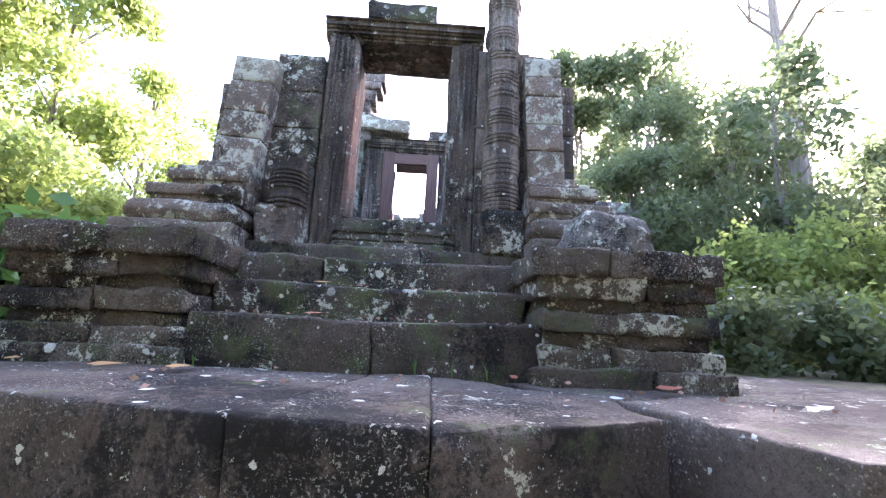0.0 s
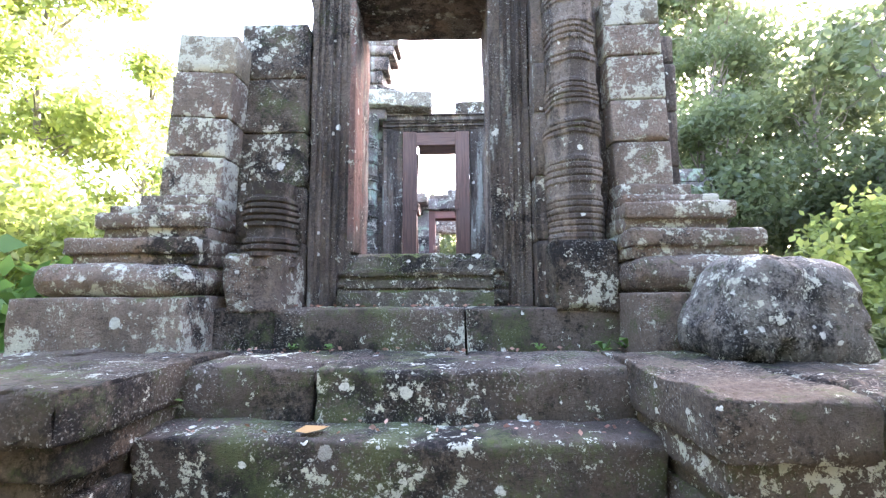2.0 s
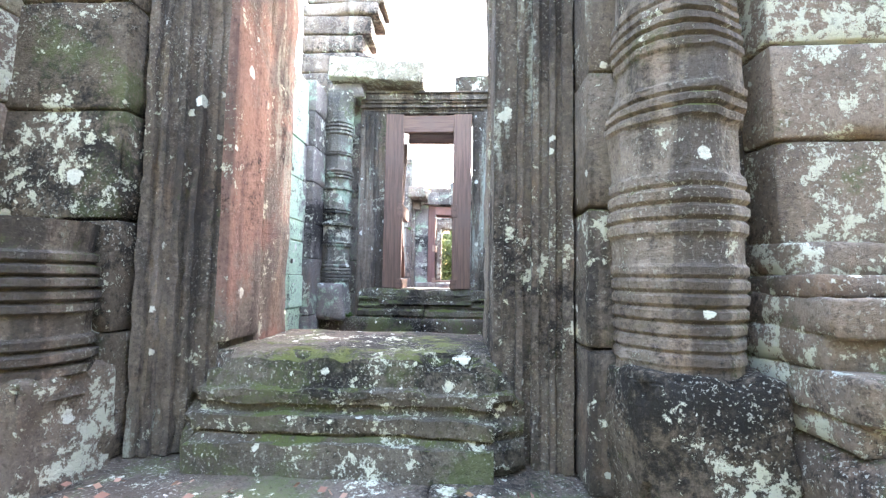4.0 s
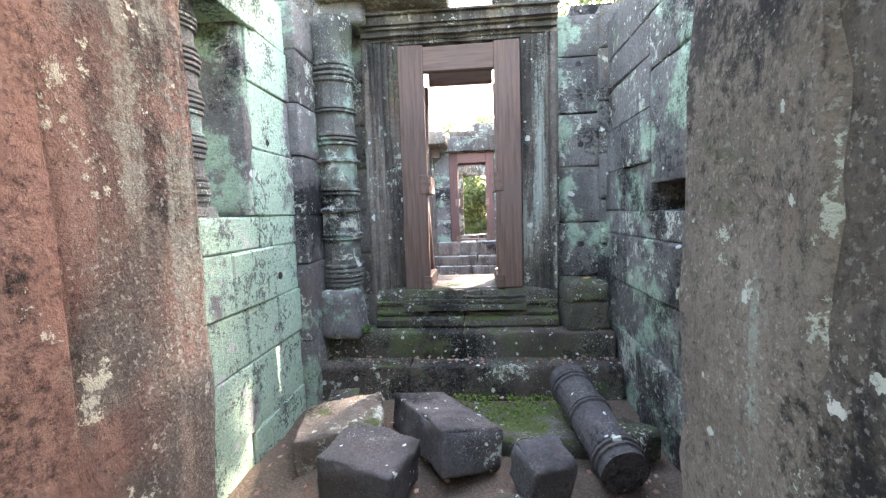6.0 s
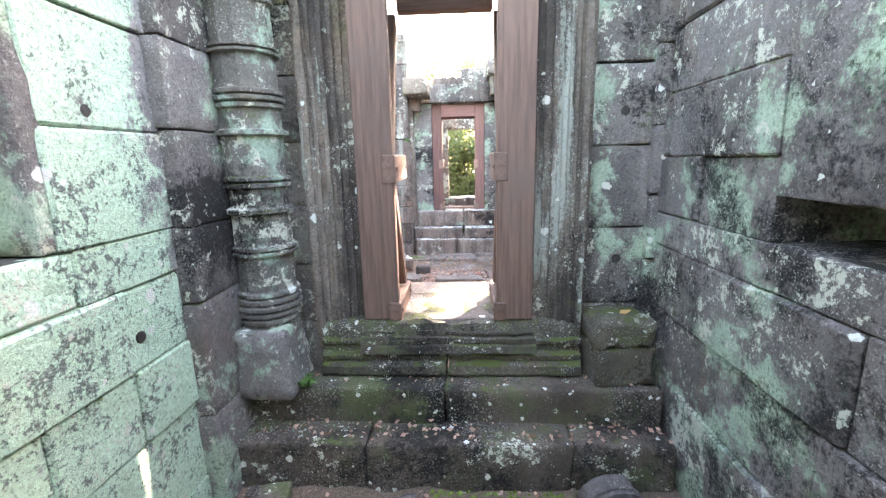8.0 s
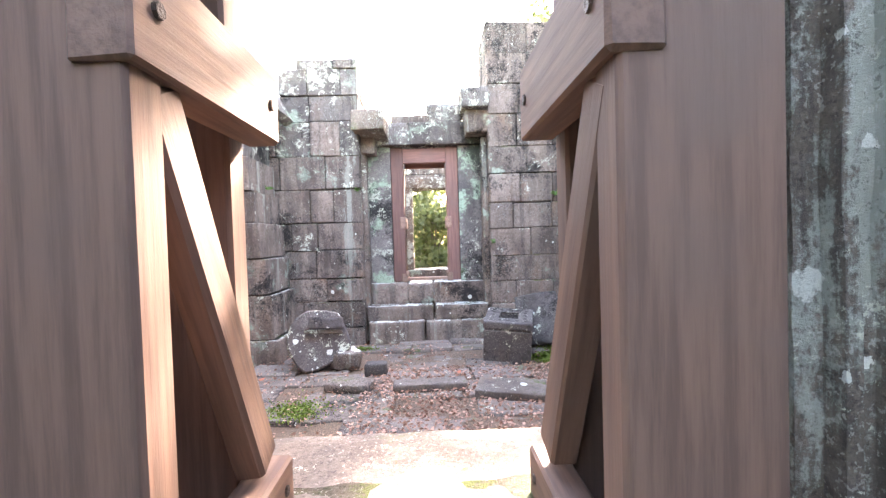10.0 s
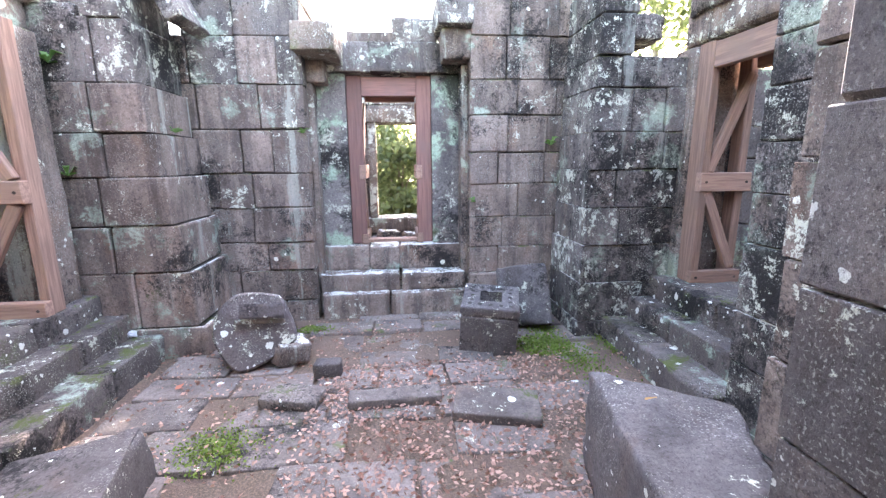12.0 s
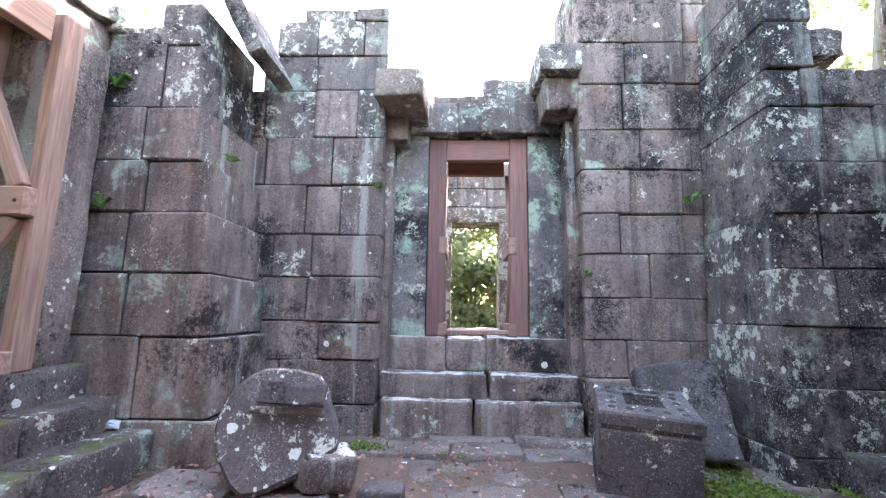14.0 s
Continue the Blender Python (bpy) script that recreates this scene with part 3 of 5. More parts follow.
def build_ground():
    xs = sorted(set([-1500, -600, -250, -120, -70] + list(range(-40, 41, 2)) + [70, 120, 250, 600, 1500]))
    ys = sorted(set([-1500, -600, -200, -80, -40, -20, -10, -5, -2, 0, 1, 1.45, 1.55, 1.7, 1.85, 1.95, 2.2, 3] + list(range(4, 44, 2)) + [60, 90, 150, 300, 700, 1500]))
    verts = [(x, y, ground_z(x, y)) for y in ys for x in xs]
    n = len(xs)
    faces = [(j * n + i, j * n + i + 1, (j + 1) * n + i + 1, (j + 1) * n + i) for j in range(len(ys) - 1) for i in range(n - 1)]
    solo("ground", mesh_of("ground", verts, faces, GROUND, True), (0, 0, 0), "brown forest floor with leaf litter and moss", "ground", kind="structure")


build_ground()

# ---- terrace slabs in front ----
terrace = thing("pavement_terrace", (0, 1.5, 0.9), "terrace of large worn grey sandstone slabs", "terrace", kind="structure")
for top, *c in ((0.89, (-3.6, 2.05), (-1.752, 1.76), (-1.602, 2.9), (-3.6, 2.9)), (0.90, (-1.748, 1.755), (-0.085, 1.305), (0.195, 2.85), (-1.598, 2.9)), (0.902, (-0.078, 1.30), (0.527, 1.20), (0.55, 2.85), (0.202, 2.85)),
                (0.90, (0.533, 1.20), (1.37, 1.50), (1.385, 2.06), (0.557, 2.85)), (0.885, (1.40, 2.10), (4.26, 3.44), (3.9, 4.4), (0.9, 2.95)), (0.905, (1.62, 1.05), (4.2, 0.55), (4.3, 3.40), (1.395, 1.98)),
                (0.87, (-6.2, 2.6), (-3.62, 2.06), (-3.62, 3.3), (-6.2, 3.6)), (0.88, (4.22, 0.6), (6.8, 0.9), (7.0, 4.2), (4.33, 3.42))):
    quad_slab(c, top, 0.60, SLAB, terrace)
for x0, x1, top in ((-2.6, -0.9, 0.42), (-0.89, 0.5, 0.40), (0.51, 1.9, 0.41)):
    part("lower_slab", rblock(x1 - x0, 0.75, 0.5, SLAB, r=0.05, amp=0.016, res=0.08), terrace, ((x0 + x1) / 2, 1.2, top - 0.25), (0, 0, rnd.uniform(-2, 2)))

# ---- front stair ----
stair = thing("stair_front", (0.1, 3.1, 0.9), "mossy worn sandstone steps up to the porch", "stairs", kind="structure")
for y0, y1, z0, z1, x0, x1, joints in (
        (2.74, 3.25, 0.70, 1.245, -1.02, 1.28, (0.16,)), (3.08, 3.55, 1.0, 1.495, -1.06, 1.24, ()), (3.36, 3.9, 1.2, 1.745, -1.10, 1.24, (-0.35,))):
    cuts = [x0, *joints, x1]
    for a, b in zip(cuts, cuts[1:]):
        def sag(p, w=b - a, m=(a + b) / 2):
            # treads worn hollow towards the middle
            if p.z > 0:
                p.z -= 0.02 * math.exp(-((p.x + m - 0.1) / 0.55) ** 2)
            return p
        part("step", rblock(b - a - 0.008, y1 - y0, z1 - z0, STEP, r=0.04, amp=0.018, res=0.035, freq=4.5, fn=sag, cap=44), stair, ((a + b) / 2, (y0 + y1) / 2, (z0 + z1) / 2))


def flank(name, x0, x1, y0, y1, label):
    """A moulded cheek block beside the stair: worn courses that step in and out."""
    root = thing(name, ((x0 + x1) / 2, (y0 + y1) / 2, 0.9), label, "stair cheek")
    z = 0.72
    for h, out in ((0.27, 0.05), (0.13, 0.0), (0.10, -0.05), (0.12, -0.01), (0.11, -0.06), (0.13, 0.0), (0.18, 0.035)):
        cut = x0 + (x1 - x0) * rnd.uniform(0.35, 0.65)
        for a, b in ((x0 - out, cut), (cut, x1 + out)):
            part("course_stone", rblock(b - a - 0.004, y1 - y0 + out * 2, h + 0.02, FRONT, r=0.028, amp=0.024, res=0.045, freq=5.0), root, ((a + b) / 2, (y0 + y1) / 2, z + h / 2), (rnd.uniform(-0.7, 0.7), rnd.uniform(-0.7, 0.7), rnd.uniform(-0.8, 0.8)))
        z += h
    return root


flank("stair_cheek", -2.2, -1.03, 2.72, 3.75, "dark mossy moulded sandstone cheek beside the steps")
flank("stair_cheek", 1.22, 2.42, 2.66, 3.75, "lichened moulded sandstone cheek beside the steps, its corner broken")
boulder = rblock(0.86, 0.64, 0.58, stone("boulder_stone", base=(0.24, 0.22, 0.19), tint=(0.30, 0.27, 0.23), black=0.6, white=0.40, green=0.6, moss=0.2, spots=0.6), r=0.17, amp=0.05, res=0.035, freq=2.2, taper=0.26)
solo("boulder", boulder, (2.07, 3.62, 2.0), "rough grey lichened boulder on the stair cheek", "rock", rot=(2, 3, 8))

# platform
platform = thing("floor_platform", (0, 3.9, 1.72), "porch platform of worn dark sandstone slabs", "floor", kind="structure")
for x0, x1, y0, y1 in ((-2.75, -1.75, 3.62, 4.6), (-1.75, -1.11, 3.42, 4.45), (-1.1, -0.2, 3.86, 4.45), (-0.2, 0.42, 3.86, 4.45), (0.42, 1.25, 3.86, 4.45), (1.25, 1.95, 3.5, 4.45), (1.95, 2.8, 3.62, 4.6)):
    part("slab", rblock(x1 - x0 - 0.01, y1 - y0, 0.4, STEP, r=0.03, amp=0.012, res=0.06), platform, ((x0 + x1) / 2, (y0 + y1) / 2, 1.715 - 0.2 + rnd.uniform(-0.008, 0.004)))
for x0, x1, y0, y1, z0, z1 in ((-2.7, 2.75, 3.75, 5.2, 0.6, 1.5), (-2.3, 2.3, 5.1, 16.2, 0.6, 1.45), (-3.9, 3.9, 9.6, 15.0, 0.6, 1.45)):
    part("plinth", rblock(x1 - x0, y1 - y0, z1 - z0, FRONT, r=0.04, amp=0.02, res=0.3), platform, ((x0 + x1) / 2, (y0 + y1) / 2, (z0 + z1) / 2))
for x0, x1 in ((-1.62, -0.92), (-0.92, 0.42), (0.42, 1.62)):
    part("upper_step", rblock(x1 - x0 - 0.008, 0.5, 0.4, STEP, r=0.03, amp=0.014, res=0.05), platform, ((x0 + x1) / 2, 4.44, 2.0 - 0.2))

# ---- porch door ----
def jamb_outline(w, d, flip=1, rib=1.0):
    """Plan of a moulded jamb: ribs across the front, w wide, d deep; x from the outer edge inwards."""
    pts = []
    steps = ((0.0, 0.05), (0.10, 0.05), (0.10, 0.0), (0.22, 0.0), (0.22, 0.025), (0.27, 0.025), (0.30, 0.01), (0.36, 0.01), (0.36, 0.04), (0.44, 0.04), (0.48, 0.028), (0.56, 0.028), (0.56, 0.06), (0.66, 0.06), (0.66, 0.045), (0.74, 0.045), (0.74, 0.085), (0.88, 0.085), (0.88, 0.105), (1.0, 0.105))
    for f, y in steps:
        pts.append((flip * (f * w - w / 2), y * rib))
    pts.append((flip * w / 2, d))
    pts.append((-flip * w / 2, d))
    return pts if flip > 0 else pts[::-1]


def stone_door(name, label, xl, xr, jw, y, depth, z0, z1, zs, mat_l, mat_r, sill_h, lint_h, lint_over=0.12, lean=(0, 0), foot=None):
    """Moulded stone frame: sill, two jambs, lintel. zs: sill top; z1: underside of the lintel."""
    root = thing(name, ((xl + xr) / 2, y, z0), label, "door frame", kind="structure")
    nrib = 26
    zj = zs if foot is None else foot
    part("jamb", extrude(jamb_outline(jw, depth), 0, z1 - zj + 0.02, mat_l, nz=nrib * 2, amp=0.014, lean=lean[0]), root, (xl - jw / 2, y, zj - 0.02))
    part("jamb", extrude(jamb_outline(jw, depth, -1), 0, z1 - zj + 0.02, mat_r, nz=nrib * 2, amp=0.014, lean=lean[1]), root, (xr + jw / 2, y, zj - 0.02))
    # lintel and sill: the same ribs, lying
    for nm, zz, hh, w in (("lintel", z1, lint_h, xr - xl + 2 * jw + lint_over), ("sill", zs, -sill_h, xr - xl + (2 * jw + 0.02 if foot is None else -0.01))):
        pts = [(-w / 2 if False else 0, 0)]
        s = abs(hh)
        prof = [(0.0, 0.105), (0.12, 0.105), (0.12, 0.085), (0.26, 0.085), (0.26, 0.045), (0.36, 0.045), (0.36, 0.06), (0.46, 0.055), (0.48, 0.028), (0.6, 0.028), (0.6, 0.0), (0.9, 0.0), (0.92, -0.03), (1.0, -0.03)]
        if nm == "sill":
            prof = [(0.0, 0.11), (0.16, 0.10), (0.16, 0.04), (0.34, 0.03), (0.34, -0.02), (0.42, -0.02), (0.42, 0.0), (0.52, 0.0), (0.52, -0.06), (0.66, -0.06), (0.66, -0.04), (0.74, -0.04), (0.74, -0.10), (1.0, -0.11)]
        n = 40
        verts, faces = [], []
        off = rnd.uniform(-30, 30)
        ring = [(yy, f * s) for f, yy in prof] + [(depth, s), (depth, 0.0)]
        for k in range(n + 1):
            xx = -w / 2 + w * k / n
            for yy, f in ring:
                j = 0.012 * noise.noise(Vector((xx * 3 + off, yy * 6, f * 6))) + 0.010 * noise.noise(Vector((xx * 9 + off, yy * 9, f * 12)))
                verts.append((xx, yy + j, (f if hh > 0 else -f) + j))
        m = len(ring)
        for k in range(n):
            for i in range(m):
                j = (i + 1) % m
                q = (k * m + i, k * m + j, (k + 1) * m + j, (k + 1) * m + i)
                faces.append(q if hh > 0 else q[::-1])
        faces += [list(range(m))[::-1], list(range(n * m, n * m + m))] if hh > 0 else [list(range(m)), list(range(n * m, n * m + m))[::-1]]
        part(nm, mesh_of(nm, verts, faces, mat_l if nm == "lintel" and False else (JAMB if nm == "lintel" else MOSSY)), root, ((xl + xr) / 2, y, zz))
    return root


stone_door("door_1", "tall moulded sandstone door frame with traces of red paint", -0.52, 0.65, 0.34, 4.59, 0.41, 2.0, 4.71, 2.42, JAMB, JAMB, 0.42, 0.22, foot=2.02)
door_back = thing("door_1_reveal", (0.06, 5.2, 2.0), "deep stone door reveal with red-painted face", "door frame", kind="structure")
part("reveal_stone", rblock(0.36, 0.40, 2.5, REDJAMB, r=0.03, amp=0.02, res=0.09), door_back, (-0.70, 5.18, 3.45))
part("reveal_stone", rblock(0.36, 0.42, 2.5, JAMB, r=0.03, amp=0.02, res=0.09), door_back, (0.825, 5.20, 3.45))
part("inner_face", rblock(0.05, 0.30, 2.2, REDJAMB, r=0.012, amp=0.006, res=0.06), door_back, (-0.515, 4.84, 3.55))
part("lintel_back", rblock(1.95, 0.42, 0.42, JAMB, r=0.03, amp=0.015, res=0.1), door_back, (0.06, 5.2, 4.92))
part("threshold", rblock(1.16, 0.75, 0.5, STEP, r=0.03, amp=0.012, res=0.07), door_back, (0.065, 5.06, 2.165))
part("cap_stone", rblock(0.84, 0.55, 0.24, MOSSY, r=0.04, amp=0.02, res=0.06), door_back, (0.02, 4.82, 5.04))

# broken mossy sill front
def moulded_sill(x0, x1, y, z0, z1, depth, mat, broken=1.0):
    """A lying moulding with a bulging foot, hollows and fillets, its upper corners knocked off and its edge chipped."""
    h = z1 - z0
    prof = [(0.10, 0.0), (0.02, 0.02), (0.0, 0.10), (0.005, 0.24), (0.03, 0.30), (0.05, 0.305), (0.05, 0.36), (0.035, 0.37), (0.035, 0.42), (0.075, 0.47), (0.085, 0.56), (0.07, 0.62), (0.05, 0.63), (0.05, 0.69), (0.09, 0.71), (0.10, 0.84), (0.115, 0.96), (0.15, 1.0), (depth * 0.6, 1.01), (depth, 1.0), (depth, 0.0)]
    n, m = 64, len(prof)
    verts, faces = [], []
    for k in range(n + 1):
        f = k / n
        x = x0 + (x1 - x0) * f
        edge = min(f, 1 - f) * (x1 - x0)
        cut = 1.0 - 0.42 * broken * max(0.0, 1 - edge / 0.15)
        inset = 0.07 * broken * max(0.0, 1 - edge / 0.10)
        chip = max(0.0, noise.noise(Vector((x * 3.0, 2.0, 0))) + 0.35 * noise.noise(Vector((x * 11, 5.0, 0))) + 0.05)
        for yy, g in prof:
            top = min(g, cut)
            worn = chip * max(0.0, g - 0.45) * (0.08 + 0.12 * broken) if yy < depth * 0.5 else 0.0
            j = 0.010 * noise.noise(Vector((x * 8, yy * 20, g * 8))) + 0.006 * noise.noise(Vector((x * 25, yy * 30, g * 20)))
            verts.append((x + j, y + yy + worn + inset + j, z0 + h * top - worn * 0.9 + j))
    for k in range(n):
        for i in range(m):
            j = (i + 1) % m
            faces.append((k * m + j, k * m + i, (k + 1) * m + i, (k + 1) * m + j))
    faces += [list(range(m)), list(range(n * m, n * m + m))[::-1]]
    me = mesh_of("sill", verts, faces, mat)
    bm = bmesh.new()
    bm.from_mesh(me)
    bmesh.ops.recalc_face_normals(bm, faces=bm.faces)
    bm.to_mesh(me)
    bm.free()
    return me


solo("sill_stone", moulded_sill(-0.59, 0.77, 4.51, 2.0, 2.425, 0.34, MOSSY), (0, 0, 0), "broken mossy moulded sill stone before the door", "stone")

# colonettes
colr = thing("colonette", (1.24, 4.36, 2.0), "tall ringed sandstone colonette beside the door", "column")
part("shaft", lathe(rings(0.42, 3.5, 0.195, [(0.66, 7, 0.045), (1.0, 4, 0.05), (1.32, 3, 0.04), (1.58, 5, 0.04), (1.86, 2, 0.05), (2.06, 4, 0.045), (2.34, 3, 0.04), (2.62, 4, 0.045), (3.0, 4, 0.04)], 0.03, 0.965), JAMB, 16, amp=0.016), colr, (1.24, 4.38, 1.98))
part("foot", rblock(0.44, 0.40, 0.50, FRONT, r=0.05, amp=0.03, res=0.05), colr, (1.25, 4.37, 2.22))
coll = thing("colonette", (-1.05, 4.38, 2.0), "broken stub of a ringed sandstone colonette", "column")
part("shaft", lathe(rings(0.30, 0.92, 0.185, [(0.44, 3, 0.05), (0.70, 5, 0.045)], 0.10), JAMB, 16, amp=0.012), coll, (-1.04, 4.38, 2.0))
part("foot", rblock(0.42, 0.40, 0.42, PILASTER, r=0.06, amp=0.04, res=0.05), coll, (-1.06, 4.38, 2.17))


def pilaster(x0, x1, y, depth, z0, zm, z1, lean, label, cuts, side):
    """A moulded base of spreading courses and a shaft of squared blocks."""
    root = thing("pilaster", ((x0 + x1) / 2, y, z0), label, "pilaster")
    n = 8
    outs = (0.60, 0.55, 0.37, 0.41, 0.25, 0.29, 0.22, 0.09)
    hs = (0.40, 0.23, 0.08, 0.10, 0.10, 0.10, 0.06, 0.10)
    k = (zm - z0) / sum(hs)
    z = z0
    for o, h in zip(outs, hs):
        h *= k
        a, b = (x0 - o, x1 + 0.10 * o) if side < 0 else (x0 - 0.10 * o, x1 + o)
        part("base_course", rblock(b - a, depth + o * 0.75, h + 0.015, PILASTER, r=0.11 if o == 0.55 else 0.028, amp=0.011, res=0.04, freq=4.0), root, ((a + b) / 2, y + depth / 2 - o * 0.375, z + h / 2), (0, rnd.uniform(-0.5, 0.5), rnd.uniform(-0.5, 0.5)))
        z += h
    prev = zm
    for c in [*cuts, z1]:
        s = lean * ((prev + c) / 2 - zm)
        part("shaft_block", rblock(x1 - x0, depth, c - prev - 0.008, CAP if c == z1 else PILASTER, r=0.016, amp=0.007, res=0.05), root, ((x0 + x1) / 2 + s, y + depth / 2, (c + prev) / 2), (0, math.degrees(lean) * 0.8, rnd.uniform(-0.6, 0.6)))
        prev = c
    return root


pilaster(-1.86, -1.40, 4.28, 0.62, 1.70, 2.82, 4.10, 0.08, "lichen-white sandstone pilaster with moulded base", (3.14, 3.44, 3.80), -1)
pilaster(1.52, 1.93, 4.28, 0.62, 1.70, 2.86, 4.34, -0.03, "pale sandstone pilaster with moulded base", (3.2, 3.52, 3.86, 4.1), 1)
# strips between pilaster and door, and the porch's outer returns
backing = thing("wall_porch", (0, 4.6, 2.0), "dark sandstone backing of the porch front", "wall", kind="structure")
for x, w, y, z0, zs in ((-1.12, 0.54, 4.93, 2.0, (2.5, 2.95, 3.4, 3.85, 4.33)), (1.27, 0.60, 4.86, 2.0, (2.5, 3.0, 3.5, 3.9, 4.5)), (-1.66, 0.72, 5.02, 1.7, (2.2, 2.7, 3.1, 3.55, 3.95)), (1.8, 0.70, 5.02, 1.7, (2.2, 2.7, 3.1, 3.55, 3.95, 4.2))):
    prev = z0
    for c in zs:
        part("block", rblock(w, 0.85, c - prev - 0.006, FRONT if x < 0 else JAMB, r=0.02, amp=0.012, res=0.08), backing, (x, y + rnd.uniform(-0.01, 0.01), (prev + c) / 2), (0, 0, rnd.uniform(-0.5, 0.5)))
        prev = c

# ---- chamber ----
def ragged(base, amp, seed):
    return lambda u: base + amp * noise.noise(Vector((u * 1.3, seed, 0))) + amp * 0.6 * noise.noise(Vector((u * 3.1, seed, 4)))


chfloor = thing("floor_chamber", (0, 6.8, 1.62), "sunken chamber floor of dirt, moss and rubble", "floor", kind="structure")
n = 24
vs = [(-1.5 + 3.0 * i / n, 5.3 + 3.2 * j / n, 1.62 + 0.05 * noise.noise(Vector((i * 0.5, j * 0.5, 2)))) for j in range(n + 1) for i in range(n + 1)]
part("dirt", mesh_of("dirt", vs, [(j * (n + 1) + i, j * (n + 1) + i + 1, (j + 1) * (n + 1) + i + 1, (j + 1) * (n + 1) + i) for j in range(n) for i in range(n)], DIRT, True), chfloor, (0, 0, 0))

# left wall: window from y 5.95 to 7.40, ledge 3.38, head 4.82
wall("wall_chamber_left", (-1.45, 8.12), (-1.45, 5.30), 1.45, 5.15, 0.55, MINT, "chamber wall of blocks under mint green lichen", courses=(0.38, 0.50), holes=((0.74, 2.25, 3.385, 4.75),), top=lambda u: (5.05 if u < 1.6 else 4.25) + 0.2 * noise.noise(Vector((u * 2, 3, 0))), seed=4, side=-1, gap=0.3)
wall("wall_chamber_right", (1.45, 5.35), (1.45, 8.95), 1.45, 5.4, 0.55, CHAMBER, "dark chamber wall of blocks with pale lichen", courses=(0.36, 0.46), holes=((0.55, 2.38, 3.33, 4.75),), top=ragged(5.2, 0.2, 8), seed=9, side=-1, gap=0.5)
# window ledges and reveals
winl = thing("window_1", (-1.75, 6.7, 3.38), "stone window with turned balusters", "window", kind="structure")
part("window_sill", rblock(0.62, 1.62, 0.16, MINT, r=0.03, amp=0.012, res=0.06), winl, (-1.765, 6.62, 3.305))
part("reveal", rblock(0.52, 0.10, 1.36, CHAMBER, r=0.02, amp=0.01, res=0.08), winl, (-1.72, 7.36, 4.07))
part("window_head", rblock(0.60, 1.7, 0.3, MINT, r=0.03, amp=0.012, res=0.1), winl, (-1.72, 6.64, 4.88))


def baluster(x, y, z0, z1, r, mat, parent):
    h = z1 - z0
    grp = [(h * f, c, hh) for f, c, hh in ((0.14, 4, 0.045), (0.34, 5, 0.034), (0.54, 5, 0.034), (0.73, 5, 0.034), (0.90, 4, 0.03))]
    b = part("baluster", lathe(rings(0.0, h, r, grp, 0.13), mat, 18, name="baluster", amp=0.003), parent, (x, y, z0))
    part("baluster_foot", cbox(r * 2, r * 2, 0.08, mat, 0.012), b, (x, y, z0 + 0.04))


BALU = stone("baluster_stone", base=(0.24, 0.225, 0.20), tint=(0.29, 0.26, 0.235), black=0.35, white=0.3, green=0.3, moss=0.2, mint_amount=0.3, mint=(0.36, 0.46, 0.38), spots=0.2)
for yy in (6.98, 6.66, 6.34, 6.05):
    baluster(-1.70, yy, 3.38, 4.74, 0.135, BALU, winl)
winr = thing("window_2", (1.75, 6.7, 3.33), "blocked stone window with baluster stub", "window", kind="structure")
part("window_sill", rblock(0.62, 1.85, 0.16, CHAMBER, r=0.03, amp=0.012, res=0.06), winr, (1.765, 6.78, 3.25))
part("blocking", rblock(0.34, 0.86, 0.82, CHAMBER, r=0.02, amp=0.010, res=0.06), winr, (1.615, 7.29, 3.94))
part("blocking", rblock(0.36, 1.10, 0.40, CHAMBER, r=0.02, amp=0.010, res=0.06), winr, (1.62, 7.17, 4.55))
# added dark sheet: the slot's shade put into its colour
part("back", rblock(0.10, 1.9, 1.5, CORE_SHADE, r=0.02, amp=0.01, res=0.2), winr, (2.02, 6.9, 4.0))
baluster(1.62, 6.66, 3.33, 3.74, 0.115, BALU, winr)
part("reveal", rblock(0.34, 0.3, 1.3, CHAMBER, r=0.02, amp=0.01, res=0.09), winr, (1.72, 6.05, 4.0))

# return wall and strip by the inner door
inner = thing("wall_inner_door", (0, 8.9, 1.6), "block wall round the inner door", "wall", kind="structure")


def stack(parent, x0, x1, y0, y1, zs, mat, amp=0.010, res=0.07, name="stone_block"):
    for a, b in zip(zs, zs[1:]):
        part(name, rblock(x1 - x0, y1 - y0, b - a - 0.007, mat, r=0.018, amp=amp, res=res), parent, ((x0 + x1) / 2 + rnd.uniform(-0.008, 0.008), (y0 + y1) / 2 + rnd.uniform(-0.008, 0.008), (a + b) / 2), (0, 0, rnd.uniform(-0.5, 0.5)))


stack(inner, -1.98, -1.36, 8.02, 8.5, (1.5, 2.25, 2.95, 3.38, 3.9, 4.35, 4.8, 5.2), CHAMBER)
stack(inner, -2.0, -0.93, 8.9, 9.45, (1.5, 2.0, 2.5, 2.95, 3.4, 3.85, 4.3, 4.75, 5.2), CHAMBER)
stack(inner, 0.95, 1.42, 8.83, 9.45, (1.5, 2.2, 2.67, 3.22, 3.78, 4.3, 4.85, 5.25), CHAMBER)
stack(inner, 1.38, 2.0, 8.78, 9.45, (1.5, 2.0, 2.5, 3.0, 3.45, 3.9, 4.4, 4.9, 5.3), CHAMBER)
stone_door("door_2", "moulded sandstone inner door frame", -0.62, 0.62, 0.35, 8.70, 0.66, 2.2, 5.06, 2.58, JAMB, JAMB, 0.20, 0.27, 0.0, foot=2.24)
